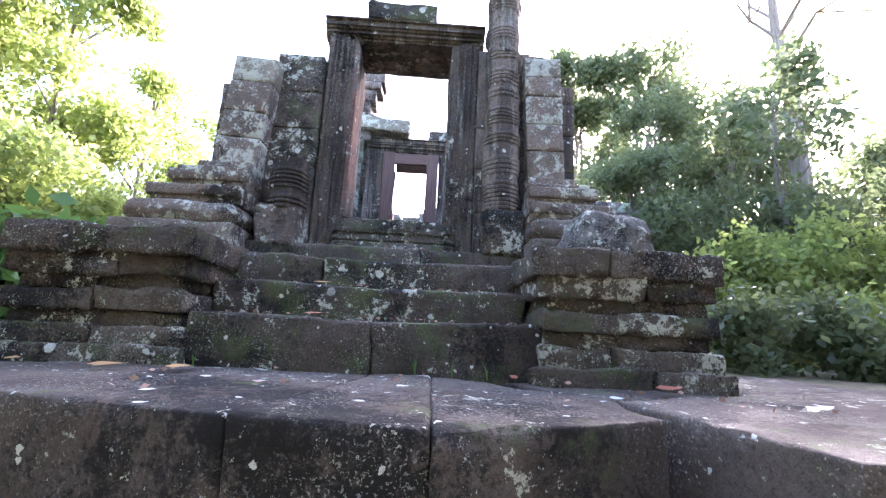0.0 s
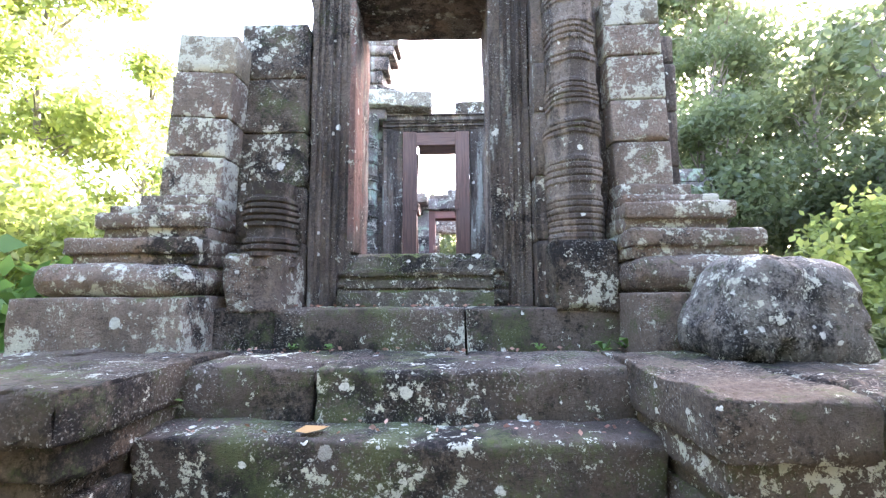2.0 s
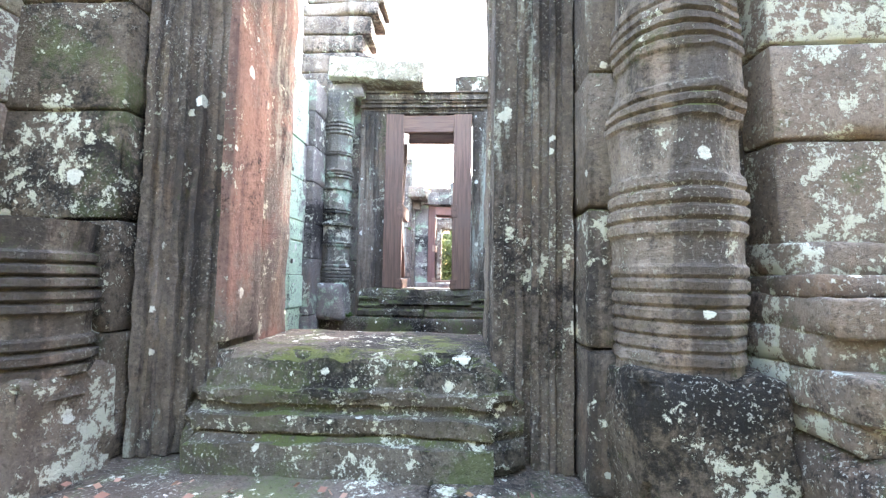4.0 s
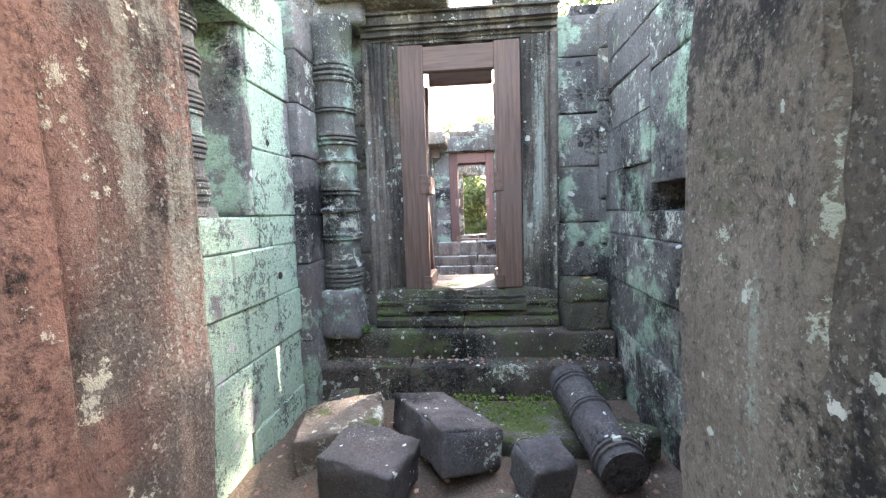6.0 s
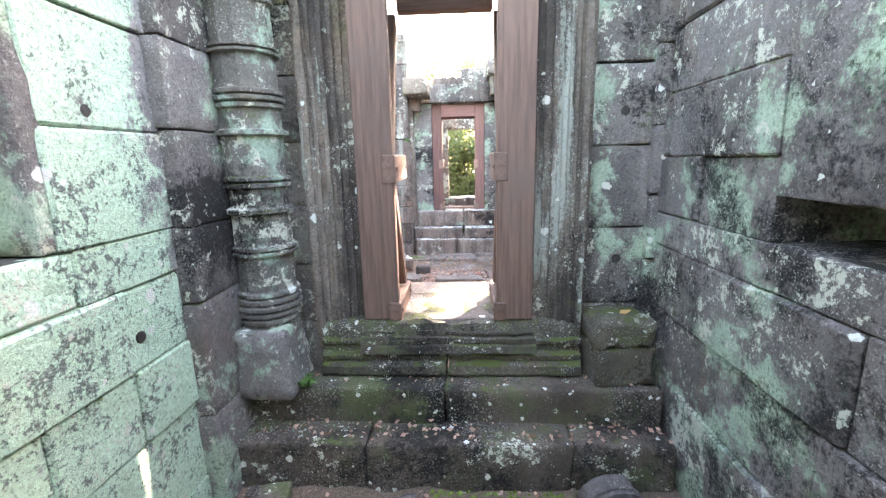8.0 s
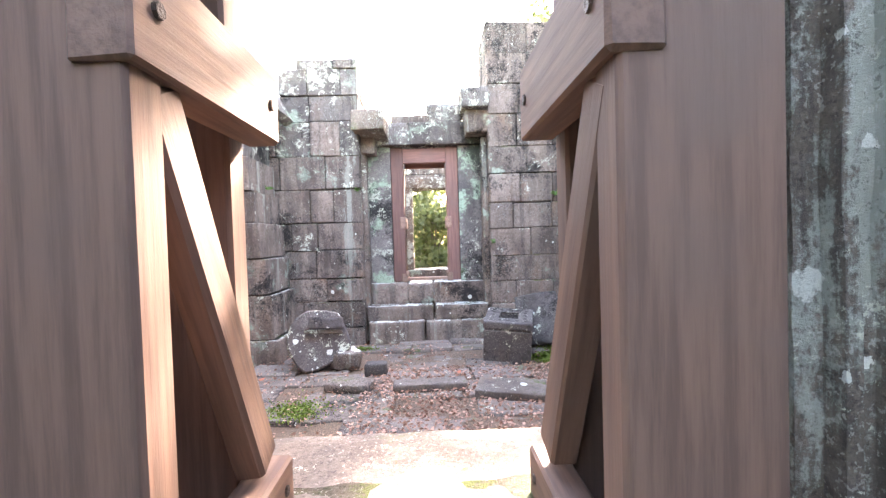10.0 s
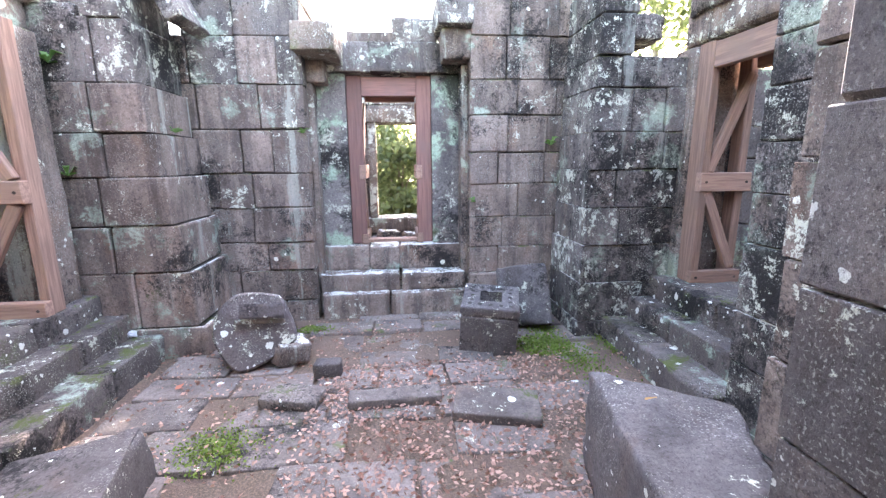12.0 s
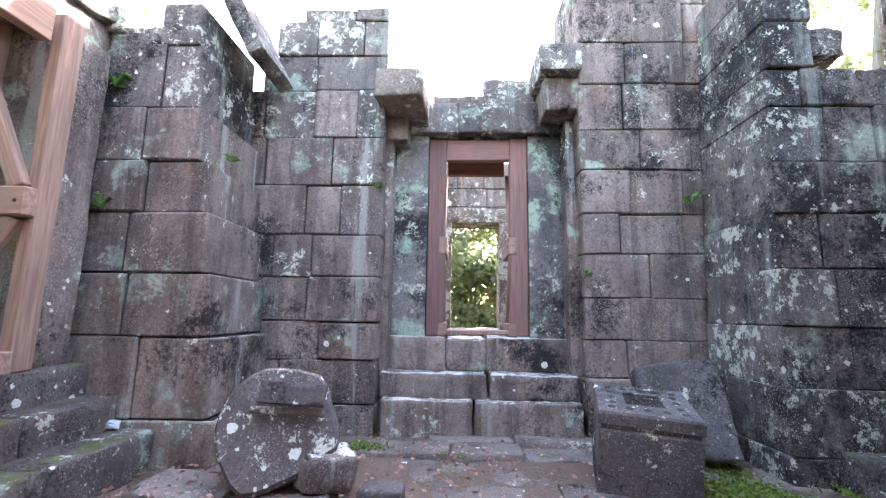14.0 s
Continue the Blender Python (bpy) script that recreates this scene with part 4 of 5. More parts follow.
solo("sill_stone", moulded_sill(-0.90, -0.015, 8.58, 2.19, 2.585, 0.28, MOSSY, 0.1), (0, 0, 0), "mossy moulded half of a cracked door sill", "stone", "halves of the cracked sill")
solo("sill_stone", moulded_sill(0.005, 0.93, 8.59, 2.19, 2.575, 0.28, MOSSY, 0.15), (0, 0, 0), "mossy moulded half of a cracked door sill", "stone", "halves of the cracked sill")
dtop = thing("lintel_stone", (-0.75, 8.75, 5.3), "pale lichened stone beam lying over the inner door", "stone beam")
part("beam_stone", rblock(1.31, 0.5, 0.30, CAP, r=0.03, amp=0.02, res=0.06), dtop, (-0.72, 8.74, 5.57), (0, 4, 0))
part("packing_stone", rblock(0.5, 0.45, 0.2, CHAMBER, r=0.03, amp=0.02, res=0.06), dtop, (-1.15, 8.85, 5.33))
tower = thing("wall_tower_left", (-1.4, 9.2, 5.7), "ruined corbelled stones above the inner door", "wall", kind="structure")
for x0, x1, z0, z1 in ((-2.0, -1.0, 5.2, 5.74), (-1.95, -0.98, 5.74, 6.05), (-1.95, -1.02, 6.06, 6.32), (-1.95, -0.92, 6.33, 6.62), (-1.95, -0.80, 6.63, 6.82), (-1.9, -0.74, 6.83, 7.05)):
    part("stone_block", rblock(x1 - x0, 0.6, z1 - z0 - 0.006, CELLA, r=0.03, amp=0.02, res=0.07), tower, ((x0 + x1) / 2, 9.25, (z0 + z1) / 2), (0, 0, rnd.uniform(-2, 2)))
for xx, yy, zz, sc in ((-1.0, 8.85, 5.82, 0.22), (-0.86, 9.0, 5.86, 0.2)):
    part("loose_stone", rblock(sc, sc, sc * 0.8, CELLA, r=0.03, amp=0.02, res=0.05), tower, (xx, yy, zz), (3, 5, 20))
solo("loose_stone", rblock(0.62, 0.4, 0.26, FRONT, r=0.05, amp=0.03, res=0.06), (0.68, 8.92, 5.45), "small block lying on the lintel", "stone")
solo("threshold_stone", rblock(1.26, 0.95, 0.3, PAVE, r=0.02, amp=0.012, res=0.07), (0, 9.22, 2.43), "worn cracked door threshold slab", "threshold", kind="structure")
# steps up to the inner door
instep = thing("stair_inner", (0, 8.4, 1.6), "two dark worn steps with leaf litter", "stairs", kind="structure")
for y0, y1, z0, z1, cuts in ((8.20, 8.62, 1.5, 1.945, (-1.50, -0.52, 0.80, 1.43)), (8.44, 8.80, 1.7, 2.19, (-1.40, -0.02, 1.43))):
    for a, b in zip(cuts, cuts[1:]):
        part("step", rblock(b - a - 0.008, y1 - y0, z1 - z0, STEP, r=0.035, amp=0.016, res=0.045), instep, ((a + b) / 2, (y0 + y1) / 2, (z0 + z1) / 2), (0, 0, rnd.uniform(-0.8, 0.8)))
c2 = thing("colonette", (-1.22, 8.56, 2.2), "lichened ringed sandstone colonette by the inner door", "column")
part("shaft", lathe(rings(0.40, 3.05, 0.20, [(0.60, 5, 0.045), (0.98, 2, 0.035), (1.24, 1, 0.05), (1.42, 2, 0.04), (1.72, 1, 0.05), (1.92, 3, 0.04), (2.2, 2, 0.03), (2.55, 4, 0.05)], 0.09), stone("mint_colonette", base=(0.17, 0.16, 0.145), tint=(0.24, 0.22, 0.19), black=0.5, white=0.45, green=0.45, moss=0.4, mint=(0.42, 0.54, 0.42), mint_amount=0.3), 12, amp=0.006), c2, (-1.22, 8.58, 2.18))
part("foot", rblock(0.44, 0.42, 0.46, CHAMBER, r=0.05, amp=0.03, res=0.05, taper=0.12), c2, (-1.23, 8.52, 2.40))
stub = thing("column_stub", (1.18, 8.66, 2.18), "mossy square stone stub of a lost colonette", "column stub")
part("base_block", rblock(0.42, 0.36, 0.30, MOSSY, r=0.05, amp=0.03, res=0.04), stub, (1.18, 8.66, 2.33), (0, 0, 4))
part("top_block", rblock(0.39, 0.34, 0.19, MOSSY, r=0.06, amp=0.03, res=0.035), stub, (1.18, 8.66, 2.565), (0, 2, 3))


# ---- timber props ----
IRON = stone("rusty_iron", base=(0.10, 0.07, 0.055), tint=(0.15, 0.10, 0.075), black=0.3, white=0.0, green=0.0, moss=0.0, spots=0.0, rough=0.6)
BOLT = lathe([(0.013, -0.006), (0.014, 0.0), (0.013, 0.006)], IRON, 8, "bolt", 0)

def prop_frame(name, label, axis, c, half, y0, y1, z0, z1, post=0.26, mat=WOOD, brace=True, braces_mat=None, back=0.7, flip=False):
    """Timber portal in an opening: two pairs of posts, heads, cross-pieces and braces. axis 'x': the opening is crossed along y."""
    def P(u, v, z):
        return (c + u, v, z) if axis == "x" else (v, c + u, z)
    bm_ = braces_mat or mat
    root = thing(name, P(0, (y0 + y1) / 2, z0), label, "timber prop")
    d = 0.09
    for s in (-1, 1):
        for v, w in ((y0 + d / 2, post), (y1 - d / 2, post * back)):
            p, q = P(s * (half - w / 2), v, z0), P(s * (half - w / 2), v, z1)
            beam("post", p, q, w if axis == "x" else d, d if axis == "x" else w, mat, root)
        if brace:
            e = half - post - 0.035
            zm = z0 + (z1 - z0) * 0.44
            for zc, hc in ((zm, 0.19), (z0 + 0.06, 0.14)):
                cp = beam("cross_piece", P(s * (e + 0.06), y0 - 0.01, zc), P(s * (e + 0.06), y1 + 0.01, zc), 0.09, hc, bm_, root)
                for side in (-1, 1):
                    for end in (-1, 1):
                        bolt = new("bolt", BOLT)
                        bolt.parent = cp
                        bolt.location = (side * 0.045, 0.0, end * ((y1 - y0) / 2 - 0.05))
                        bolt.rotation_euler = (0, radians(90), 0)
            ya, yb = (y1 - d, y0 + d) if flip else (y0 + d, y1 - d)
            beam("brace", P(s * (e + 0.07), ya, zm - 0.10), P(s * (e + 0.07), yb, z0 + 0.16), 0.07, 0.10, bm_, root)
            beam("brace", P(s * (e + 0.07), ya, zm + 0.10), P(s * (e + 0.07), yb, z1 - 0.3), 0.07, 0.10, bm_, root)
    for v in (y0 + d / 2, y1 - d / 2):
        beam("head", P(-half + post, v, z1 - 0.14), P(half - post, v, z1 - 0.14), d * 0.95, 0.24, mat, root)
    return root


prop_frame("door_prop", "brown timber prop frame bracing the inner door", "x", 0.0, 0.60, 8.72, 9.28, 2.585, 5.02, 0.25)


# lifting holes the quarrymen drilled, as dark discs: their inner shade is colour
def drilled(parent, places, rot):
    me = lathe([(0.030, -0.05), (0.030, 0.001), (0.026, 0.003), (0.002, 0.0035)], CORE_SHADE, 10, "drill_hole", 0.001)
    for q in places:
        part("drill_hole", me, parent, q, rot)


drilled(bpy.data.objects["wall_chamber_left"], ((-1.452, 6.42, 3.25), (-1.452, 7.7, 2.9), (-1.452, 7.62, 3.95)), (0, 90, 0))
drilled(inner, ((1.18, 8.828, 4.78), (1.18, 8.828, 4.53), (1.20, 8.828, 4.0), (1.2, 8.828, 3.0)), (90, 0, 0))
# ---- cella ----
FZ = 1.72
cfloor = thing("floor_cella", (0, 12.3, FZ), "cella floor of broken paving, dirt and fallen leaves", "floor", kind="structure")
n = 40
vs = [(-3.4 + 6.8 * i / n, 9.3 + 6.2 * j / n, FZ - 0.035 + 0.035 * noise.noise(Vector((i * 0.35, j * 0.35, 7)))) for j in range(n + 1) for i in range(n + 1)]
part("dirt", mesh_of("dirt", vs, [(j * (n + 1) + i, j * (n + 1) + i + 1, (j + 1) * (n + 1) + i + 1, (j + 1) * (n + 1) + i) for j in range(n) for i in range(n)], DIRT, True), cfloor, (0, 0, 0))
rp = random.Random(21)
y = 10.5
row = 0
while y < 14.6:
    d = rp.uniform(0.38, 0.60)
    x = -2.5 + rp.uniform(0, 0.3)
    while x < 2.5:
        w = rp.uniform(0.45, 0.95)
        if rp.random() < 0.80 and x + w < 2.7:
            me = rblock(w - 0.03, d - 0.03, 0.16, PAVE, r=0.02, amp=0.009, res=0.05, freq=3.5)
            part("paving_stone", me, cfloor, (x + w / 2, y + d / 2, FZ - 0.085 + rp.uniform(-0.035, 0.02)), (rp.uniform(-1.5, 1.5), rp.uniform(-1.5, 1.5), rp.uniform(-4, 4)))
        x += w
    y += d

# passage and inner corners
# the left passage wall carries its sunlight in the pale stone colour
wall("wall_cella_passage_left", (-1.02, 10.25), (-1.02, 9.42), 1.5, 5.6, 1.0, PASSAGE, "sunlit-pale sandstone passage wall", seed=31, side=-1, courses=(0.40, 0.52))
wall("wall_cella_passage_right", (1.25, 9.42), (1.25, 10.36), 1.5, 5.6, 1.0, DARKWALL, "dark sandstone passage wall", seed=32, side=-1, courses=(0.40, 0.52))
wall("wall_cella_near_left", (-3.35, 11.0), (-2.05, 11.0), 1.5, 5.4, 1.1, CELLA, "dark inner corner of the cella", seed=33, side=-1)
wall("wall_cella_near_right", (1.76, 10.95), (3.35, 10.95), 1.5, 5.6, 1.05, CELLA, "dark inner corner of the cella", seed=34, side=-1)
wall("wall_cella_jamb_right", (2.46, 11.95), (3.45, 11.95), 1.5, 5.4, 0.98, CRUST, "lichened block wall beside the side door", seed=39, side=-1, courses=(0.3, 0.5), lengths=(0.3, 0.6))
# far side: pilasters beside the end door, then the corner buttresses
wall("wall_cella_far_left", (-2.75, 14.72), (-0.98, 14.72), 1.5, 6.08, 1.0, CELLA, "tall block pilaster with black and white lichen", seed=35, crust=4.75, courses=(0.34, 0.56), lengths=(0.36, 0.75), top=lambda u: 6.1 if u > 0.72 else 5.3)
wall("wall_cella_far_right", (1.0, 14.72), (2.75, 14.72), 1.5, 6.6, 1.0, CELLA, "tall block pilaster, weathered brown", seed=36, courses=(0.32, 0.5), lengths=(0.36, 0.75))
wall("wall_cella_corner_left", (-3.35, 13.75), (-1.92, 13.75), 1.5, 5.75, 0.93, CELLA, "dark corner wall streaked with white lichen", seed=37, crust=4.55, top=lambda u: 5.8 if 0.5 < u else 5.0, end_k=0.125, lengths=(0.5, 0.8), courses=(0.36, 0.6))
wall("wall_cella_corner_right", (2.07, 13.75), (3.16, 13.75), 1.5, 5.9, 0.93, CRUST, "dark corner wall streaked with white lichen", seed=38, start_k=0.03, top=lambda u: 5.85 if u < 0.42 else 4.95, lengths=(0.26, 0.5), courses=(0.28, 0.46))
stack_root = thing("wall_cella_broken_top", (-2.3, 14.2, 5.2), "broken stones on the wall top", "wall", kind="structure")
for x, yy, z, w, d, h in ((-2.98, 14.1, 4.96, 0.42, 0.7, 0.30), (-3.2, 14.0, 5.2, 0.4, 0.6, 0.26), (-2.9, 14.2, 5.22, 0.34, 0.5, 0.22), (2.75, 14.2, 5.08, 0.4, 0.6, 0.24)):
    part("stone_block", rblock(w, d, h, CRUST, r=0.04, amp=0.03, res=0.06), stack_root, (x, yy, z), (rnd.uniform(-3, 3), rnd.uniform(-4, 4), rnd.uniform(-6, 6)))

tilted = thing("tilted_slab", (-1.9, 14.1, 5.1), "slipped roof slab lying aslant on the wall, mint underneath", "fallen stone")
part("slab_body", rblock(0.15, 0.7, 0.72, CRUST, r=0.02, amp=0.015, res=0.06), tilted, (-2.16, 14.3, 5.40), (0, -27, 0))
# end door wall
endw = thing("wall_cella_end", (0, 15.4, 1.6), "end wall with narrow door high above the floor", "wall", kind="structure")
stack(endw, -0.96, 0.0, 15.22, 15.9, (1.6, 1.98), CELLA)
stack(endw, 0.0, 0.98, 15.22, 15.9, (1.6, 1.98), CELLA)
part("base_stone", rblock(0.86, 0.5, 0.36, CELLA, r=0.03, amp=0.015, res=0.06), endw, (-0.49, 14.96, 1.84))
part("base_stone", rblock(1.0, 0.5, 0.36, CELLA, r=0.03, amp=0.015, res=0.06), endw, (0.46, 14.97, 1.84))
part("base_stone", rblock(1.04, 0.45, 0.24, CELLA, r=0.03, amp=0.015, res=0.06), endw, (-0.44, 15.08, 2.13))
part("base_stone", rblock(0.86, 0.45, 0.24, CELLA, r=0.03, amp=0.015, res=0.06), endw, (0.54, 15.08, 2.13))
part("base_stone", rblock(0.62, 0.6, 0.34, CELLA, r=0.03, amp=0.018, res=0.06), endw, (-0.64, 15.42, 2.42))
part("base_stone", rblock(0.40, 0.6, 0.32, CELLA, r=0.03, amp=0.018, res=0.06), endw, (-0.12, 15.42, 2.41))
part("base_stone", rblock(0.88, 0.6, 0.34, CELLA, r=0.03, amp=0.018, res=0.06), endw, (0.54, 15.42, 2.42))
for s in (-1, 1):
    part("jamb", extrude([(-0.19, 0.0), (0.19, 0.0), (0.19, 0.6), (-0.19, 0.6)] if s < 0 else [(-0.19, 0.0), (0.19, 0.0), (0.19, 0.6), (-0.19, 0.6)], 0, 2.24, CHAMBER, 16, 0.008), endw, (s * 0.75, 15.20, 2.59))
    part("jamb_strip", rblock(0.10, 0.7, 3.2, CELLA, r=0.02, amp=0.01, res=0.1), endw, (s * 0.97, 15.30, 3.3))
part("lintel", rblock(0.75, 0.69, 0.36, CRUST, r=0.03, amp=0.015, res=0.06), endw, (-0.60, 15.46, 5.02))
part("lintel", rblock(1.20, 0.7, 0.36, CRUST, r=0.03, amp=0.015, res=0.06), endw, (0.36, 15.46, 5.02))
part("lintel_step", rblock(0.62, 0.5, 0.16, CELLA, r=0.03, amp=0.015, res=0.06), endw, (-0.2, 15.5, 5.27))
part("top_stone", rblock(0.55, 0.6, 0.30, CRUST, r=0.04, amp=0.025, res=0.05), endw, (0.36, 15.44, 5.34), (0, -2, 0))
brk = thing("bracket_stone", (-0.8, 14.9, 5.0), "white-topped stone projecting from the wall", "stone block")
part("projecting_block", rblock(0.46, 0.95, 0.30, PILASTER, r=0.03, amp=0.02, res=0.05), brk, (-0.80, 14.95, 5.06), (-4, 0, -3))
part("under_block", rblock(0.30, 0.4, 0.26, CELLA, r=0.03, amp=0.02, res=0.06), brk, (-0.92, 15.1, 4.80))
brk = thing("bracket_stone", (0.85, 14.9, 5.1), "stepped stone projecting from the wall", "stone block")
part("projecting_block", rblock(0.42, 0.8, 0.30, CRUST, r=0.03, amp=0.02, res=0.05), brk, (0.80, 14.98, 5.42))
part("under_block", rblock(0.36, 0.6, 0.34, CELLA, r=0.03, amp=0.02, res=0.05, taper=-0.15), brk, (0.86, 15.06, 5.10))
prop_frame("end_door_prop", "reddish timber prop frame in the end door", "x", 0.0, 0.555, 15.24, 15.86, 2.60, 4.82, 0.20, timber("red_timber", (0.25, 0.125, 0.10), (0.17, 0.085, 0.07)), True, PALEWOOD)
# bottom plate of the prop, paler than the posts: sunlight put into its colour
solo("sill_board", cbox(0.76, 0.10, 0.05, PALEWOOD, 0.006), (0, 15.29, 2.635), "sunlit-pale timber sill board of the end door prop", "board")

# side doors: steps, stone jambs, timber trusses
for s in (-1, 1):
    nm = "left" if s < 0 else "right"
    st = thing("stair_side_" + nm, (s * 2.9, 12.4, FZ), "low worn side steps with white lichen spots", "stairs", kind="structure")
    for k, (xa, xb, z1) in enumerate(((2.38, 2.95, 1.96), (2.68, 3.2, 2.19), (2.92, 4.1, 2.42))):
        yy = 11.97 if s > 0 else 11.02
        while yy < 13.72:
            d = min(rnd.uniform(0.7, 1.3), 14.08 - yy if k == 0 else 13.74 - yy)
            part("step", rblock(xb - xa, d - 0.01, 0.46, SIDESTEP, r=0.03, amp=0.018, res=0.06), st, (s * (xa + xb) / 2, yy + d / 2, z1 - 0.23), (0, rnd.uniform(-1, 1), rnd.uniform(-0.8, 0.8)))
            yy += d
    sd = thing("door_side_" + nm, (s * 3.3, 12.4, 2.4), "sandstone side door frame", "door frame", kind="structure")
    for yy in ((13.80, 11.80) if s > 0 else (13.49, 11.17)):
        part("jamb", rblock(0.5, 0.33, 2.45, CELLA, r=0.025, amp=0.012, res=0.08), sd, (s * 3.40 if s > 0 else -3.27, yy, 3.62))
    part("lintel", rblock(0.55, 3.0, 0.34, CELLA, r=0.03, amp=0.02, res=0.09), sd, (s * 3.42, 12.33, 5.02))
    prop_frame("side_door_prop", "pale timber truss propping the side door", "y", 12.79, 0.82, s * 3.16, s * 3.70, 2.42, 4.84, 0.22, PALEWOOD, flip=False) if s > 0 else prop_frame("side_door_prop", "pale timber truss propping the side door", "y", 12.33, 0.99, -3.58, -2.94, 2.42, 4.84, 0.22, PALEWOOD, flip=True)
    wall("wall_side_room_" + nm, (s * 5.6, 10.6), (s * 5.6, 14.2), 1.2, 4.6, 0.5, CHAMBER, "mossy green wall of the side room", seed=50 + s, side=-s)
    for yy, sd2 in ((13.95, 1), (10.75, -1)):
        wall("wall_side_room_" + nm + ("_far" if sd2 > 0 else "_near"), (3.7 if s > 0 else -5.6, yy), (5.6 if s > 0 else -3.7, yy), 1.2, 4.7, 0.5, CHAMBER, "mossy green wall of the side room", seed=60 + s + sd2 * 3, side=sd2)
    stk = thing("wall_top_side_" + nm, (s * 3.5, 13.2, 5.2), "broken cornice stones above the side door", "cornice", kind="structure")
    for yy, z, w in ((13.45, 5.28, 0.6), (12.8, 5.33, 0.6), (12.1, 5.30, 0.7), (11.4, 5.34, 0.6)):
        part("cornice_stone", rblock(0.7, w, 0.30, CRUST, r=0.04, amp=0.03, res=0.07), stk, (s * 3.45, yy, z), (rnd.uniform(-3, 3), 0, rnd.uniform(-3, 3)))

# ---- beyond the end door ----
beyond = thing("floor_beyond", (0, 17.4, 2.2), "rubble-strewn floor of the far room", "floor", kind="structure")
part("slab", rblock(2.4, 3.4, 0.5, PAVE, r=0.03, amp=0.02, res=0.15), beyond, (0, 17.5, 1.95))
wall("wall_far_left", (-1.2, 15.9), (-1.2, 18.8), 1.5, 4.9, 0.5, CELLA, "block wall of the far room", seed=71, side=1)
wall("wall_far_right", (1.2, 15.9), (1.2, 18.8), 1.5, 4.9, 0.5, CELLA, "block wall of the far room", seed=72, side=-1)
wall("wall_far_end", (-1.9, 18.6), (1.9, 18.6), 1.5, 5.75, 0.55, CELLA, "far end wall with door to the woods", seed=73, holes=((1.42, 2.62, 2.4, 4.55),), courses=(0.3, 0.42), top=ragged(5.65, 0.2, 5))
fd = thing("door_3", (0.1, 18.6, 2.4), "pale stone far door frame", "door frame", kind="structure")
part("jamb", rblock(0.16, 0.5, 2.1, PILASTER, r=0.02, amp=0.01, res=0.1), fd, (-0.42, 18.52, 3.44))
part("jamb", rblock(0.24, 0.5, 2.1, PILASTER, r=0.02, amp=0.01, res=0.1), fd, (0.64, 18.52, 3.44))
part("lintel", rblock(1.7, 0.5, 0.26, PILASTER, r=0.02, amp=0.01, res=0.1), fd, (0.1, 18.50, 4.62))
part("sill", rblock(1.5, 0.6, 0.3, CELLA, r=0.03, amp=0.02, res=0.08), fd, (0.1, 18.5, 2.42))
for x, yy, z, w in ((-0.1, 17.6, 2.3, 0.4), (0.3, 17.0, 2.32, 0.3)):
    solo("rubble_stone", rblock(w, w * 0.8, 0.26, CELLA, r=0.08, amp=0.04, res=0.05), (x, yy, z), "loose rubble stone on the far floor", "stone", "rubble of the far room", rot=(4, 6, 20))

# ---- fallen stones in the cella ----
def pediment(at, rot):
    """A round-edged carved slab lying on its edge, with a groove across it."""
    me = bpy.data.meshes.new("pediment")
    bm = bmesh.new()
    key = ((-0.36, 0.0), (-0.33, 0.17), (-0.22, 0.31), (-0.07, 0.36), (0.20, 0.33), (0.28, 0.20), (0.35, 0.05), (0.37, -0.10), (0.24, -0.22), (0.05, -0.33), (-0.12, -0.38), (-0.24, -0.27), (-0.33, -0.13))
    pts = []
    for i in range(13):
        p0, p1, p2, p3 = [Vector(key[(i + j) % 13]) for j in (-1, 0, 1, 2)]
        for f in (0.0, 0.5):
            q = 0.5 * ((2 * p1) + (p2 - p0) * f + (2 * p0 - 5 * p1 + 4 * p2 - p3) * f * f + (3 * p1 - p0 - 3 * p2 + p3) * f ** 3)
            pts.append((q.x * 1.06, q.y * 1.06))
    pts = pts[::-1]
    m = len(pts)
    lay = []
    for d, s in ((0.0, 0.94), (0.03, 1.0), (0.20, 1.0), (0.25, 0.92)):
        lay.append([bm.verts.new((x * s + 0.008 * noise.noise(Vector((x * 6, z * 6, d * 9))), d, z * s)) for x, z in pts])
    for a, b in zip(lay, lay[1:]):
        for k in range(m):
            bm.faces.new((a[k], a[(k + 1) % m], b[(k + 1) % m], b[k]))
    bm.faces.new(lay[0][::-1])
    bm.faces.new(lay[-1])
    bmesh.ops.recalc_face_normals(bm, faces=bm.faces)
    bm.to_mesh(me)
    bm.free()
    me.materials.append(CARVED)
    root = thing("carved_slab", at, "round dark carved slab with white lichen, leaning on the wall", "carved stone")
    ob = part("slab_body", me, root, at, rot)
    lip = rblock(0.46, 0.05, 0.045, PILASTER, r=0.015, amp=0.006, res=0.03)
    part("raised_band", lip, root, (at[0] + 0.07, at[1] - 0.02, at[2] + 0.10), rot, "pale raised band")
    part("raised_band", rblock(0.42, 0.05, 0.14, CARVED, r=0.015, amp=0.01, res=0.03), root, (at[0] + 0.10, at[1] - 0.03, at[2] + 0.21), rot)
    return root


pediment((-1.36, 13.42, FZ + 0.37), (-22, 4, 8))
solo("loose_stone", rblock(0.34, 0.3, 0.22, CELLA, r=0.05, amp=0.03, res=0.05), (-1.06, 13.50, FZ + 0.10), "small block beside the carved slab", "stone", rot=(5, 8, 30))


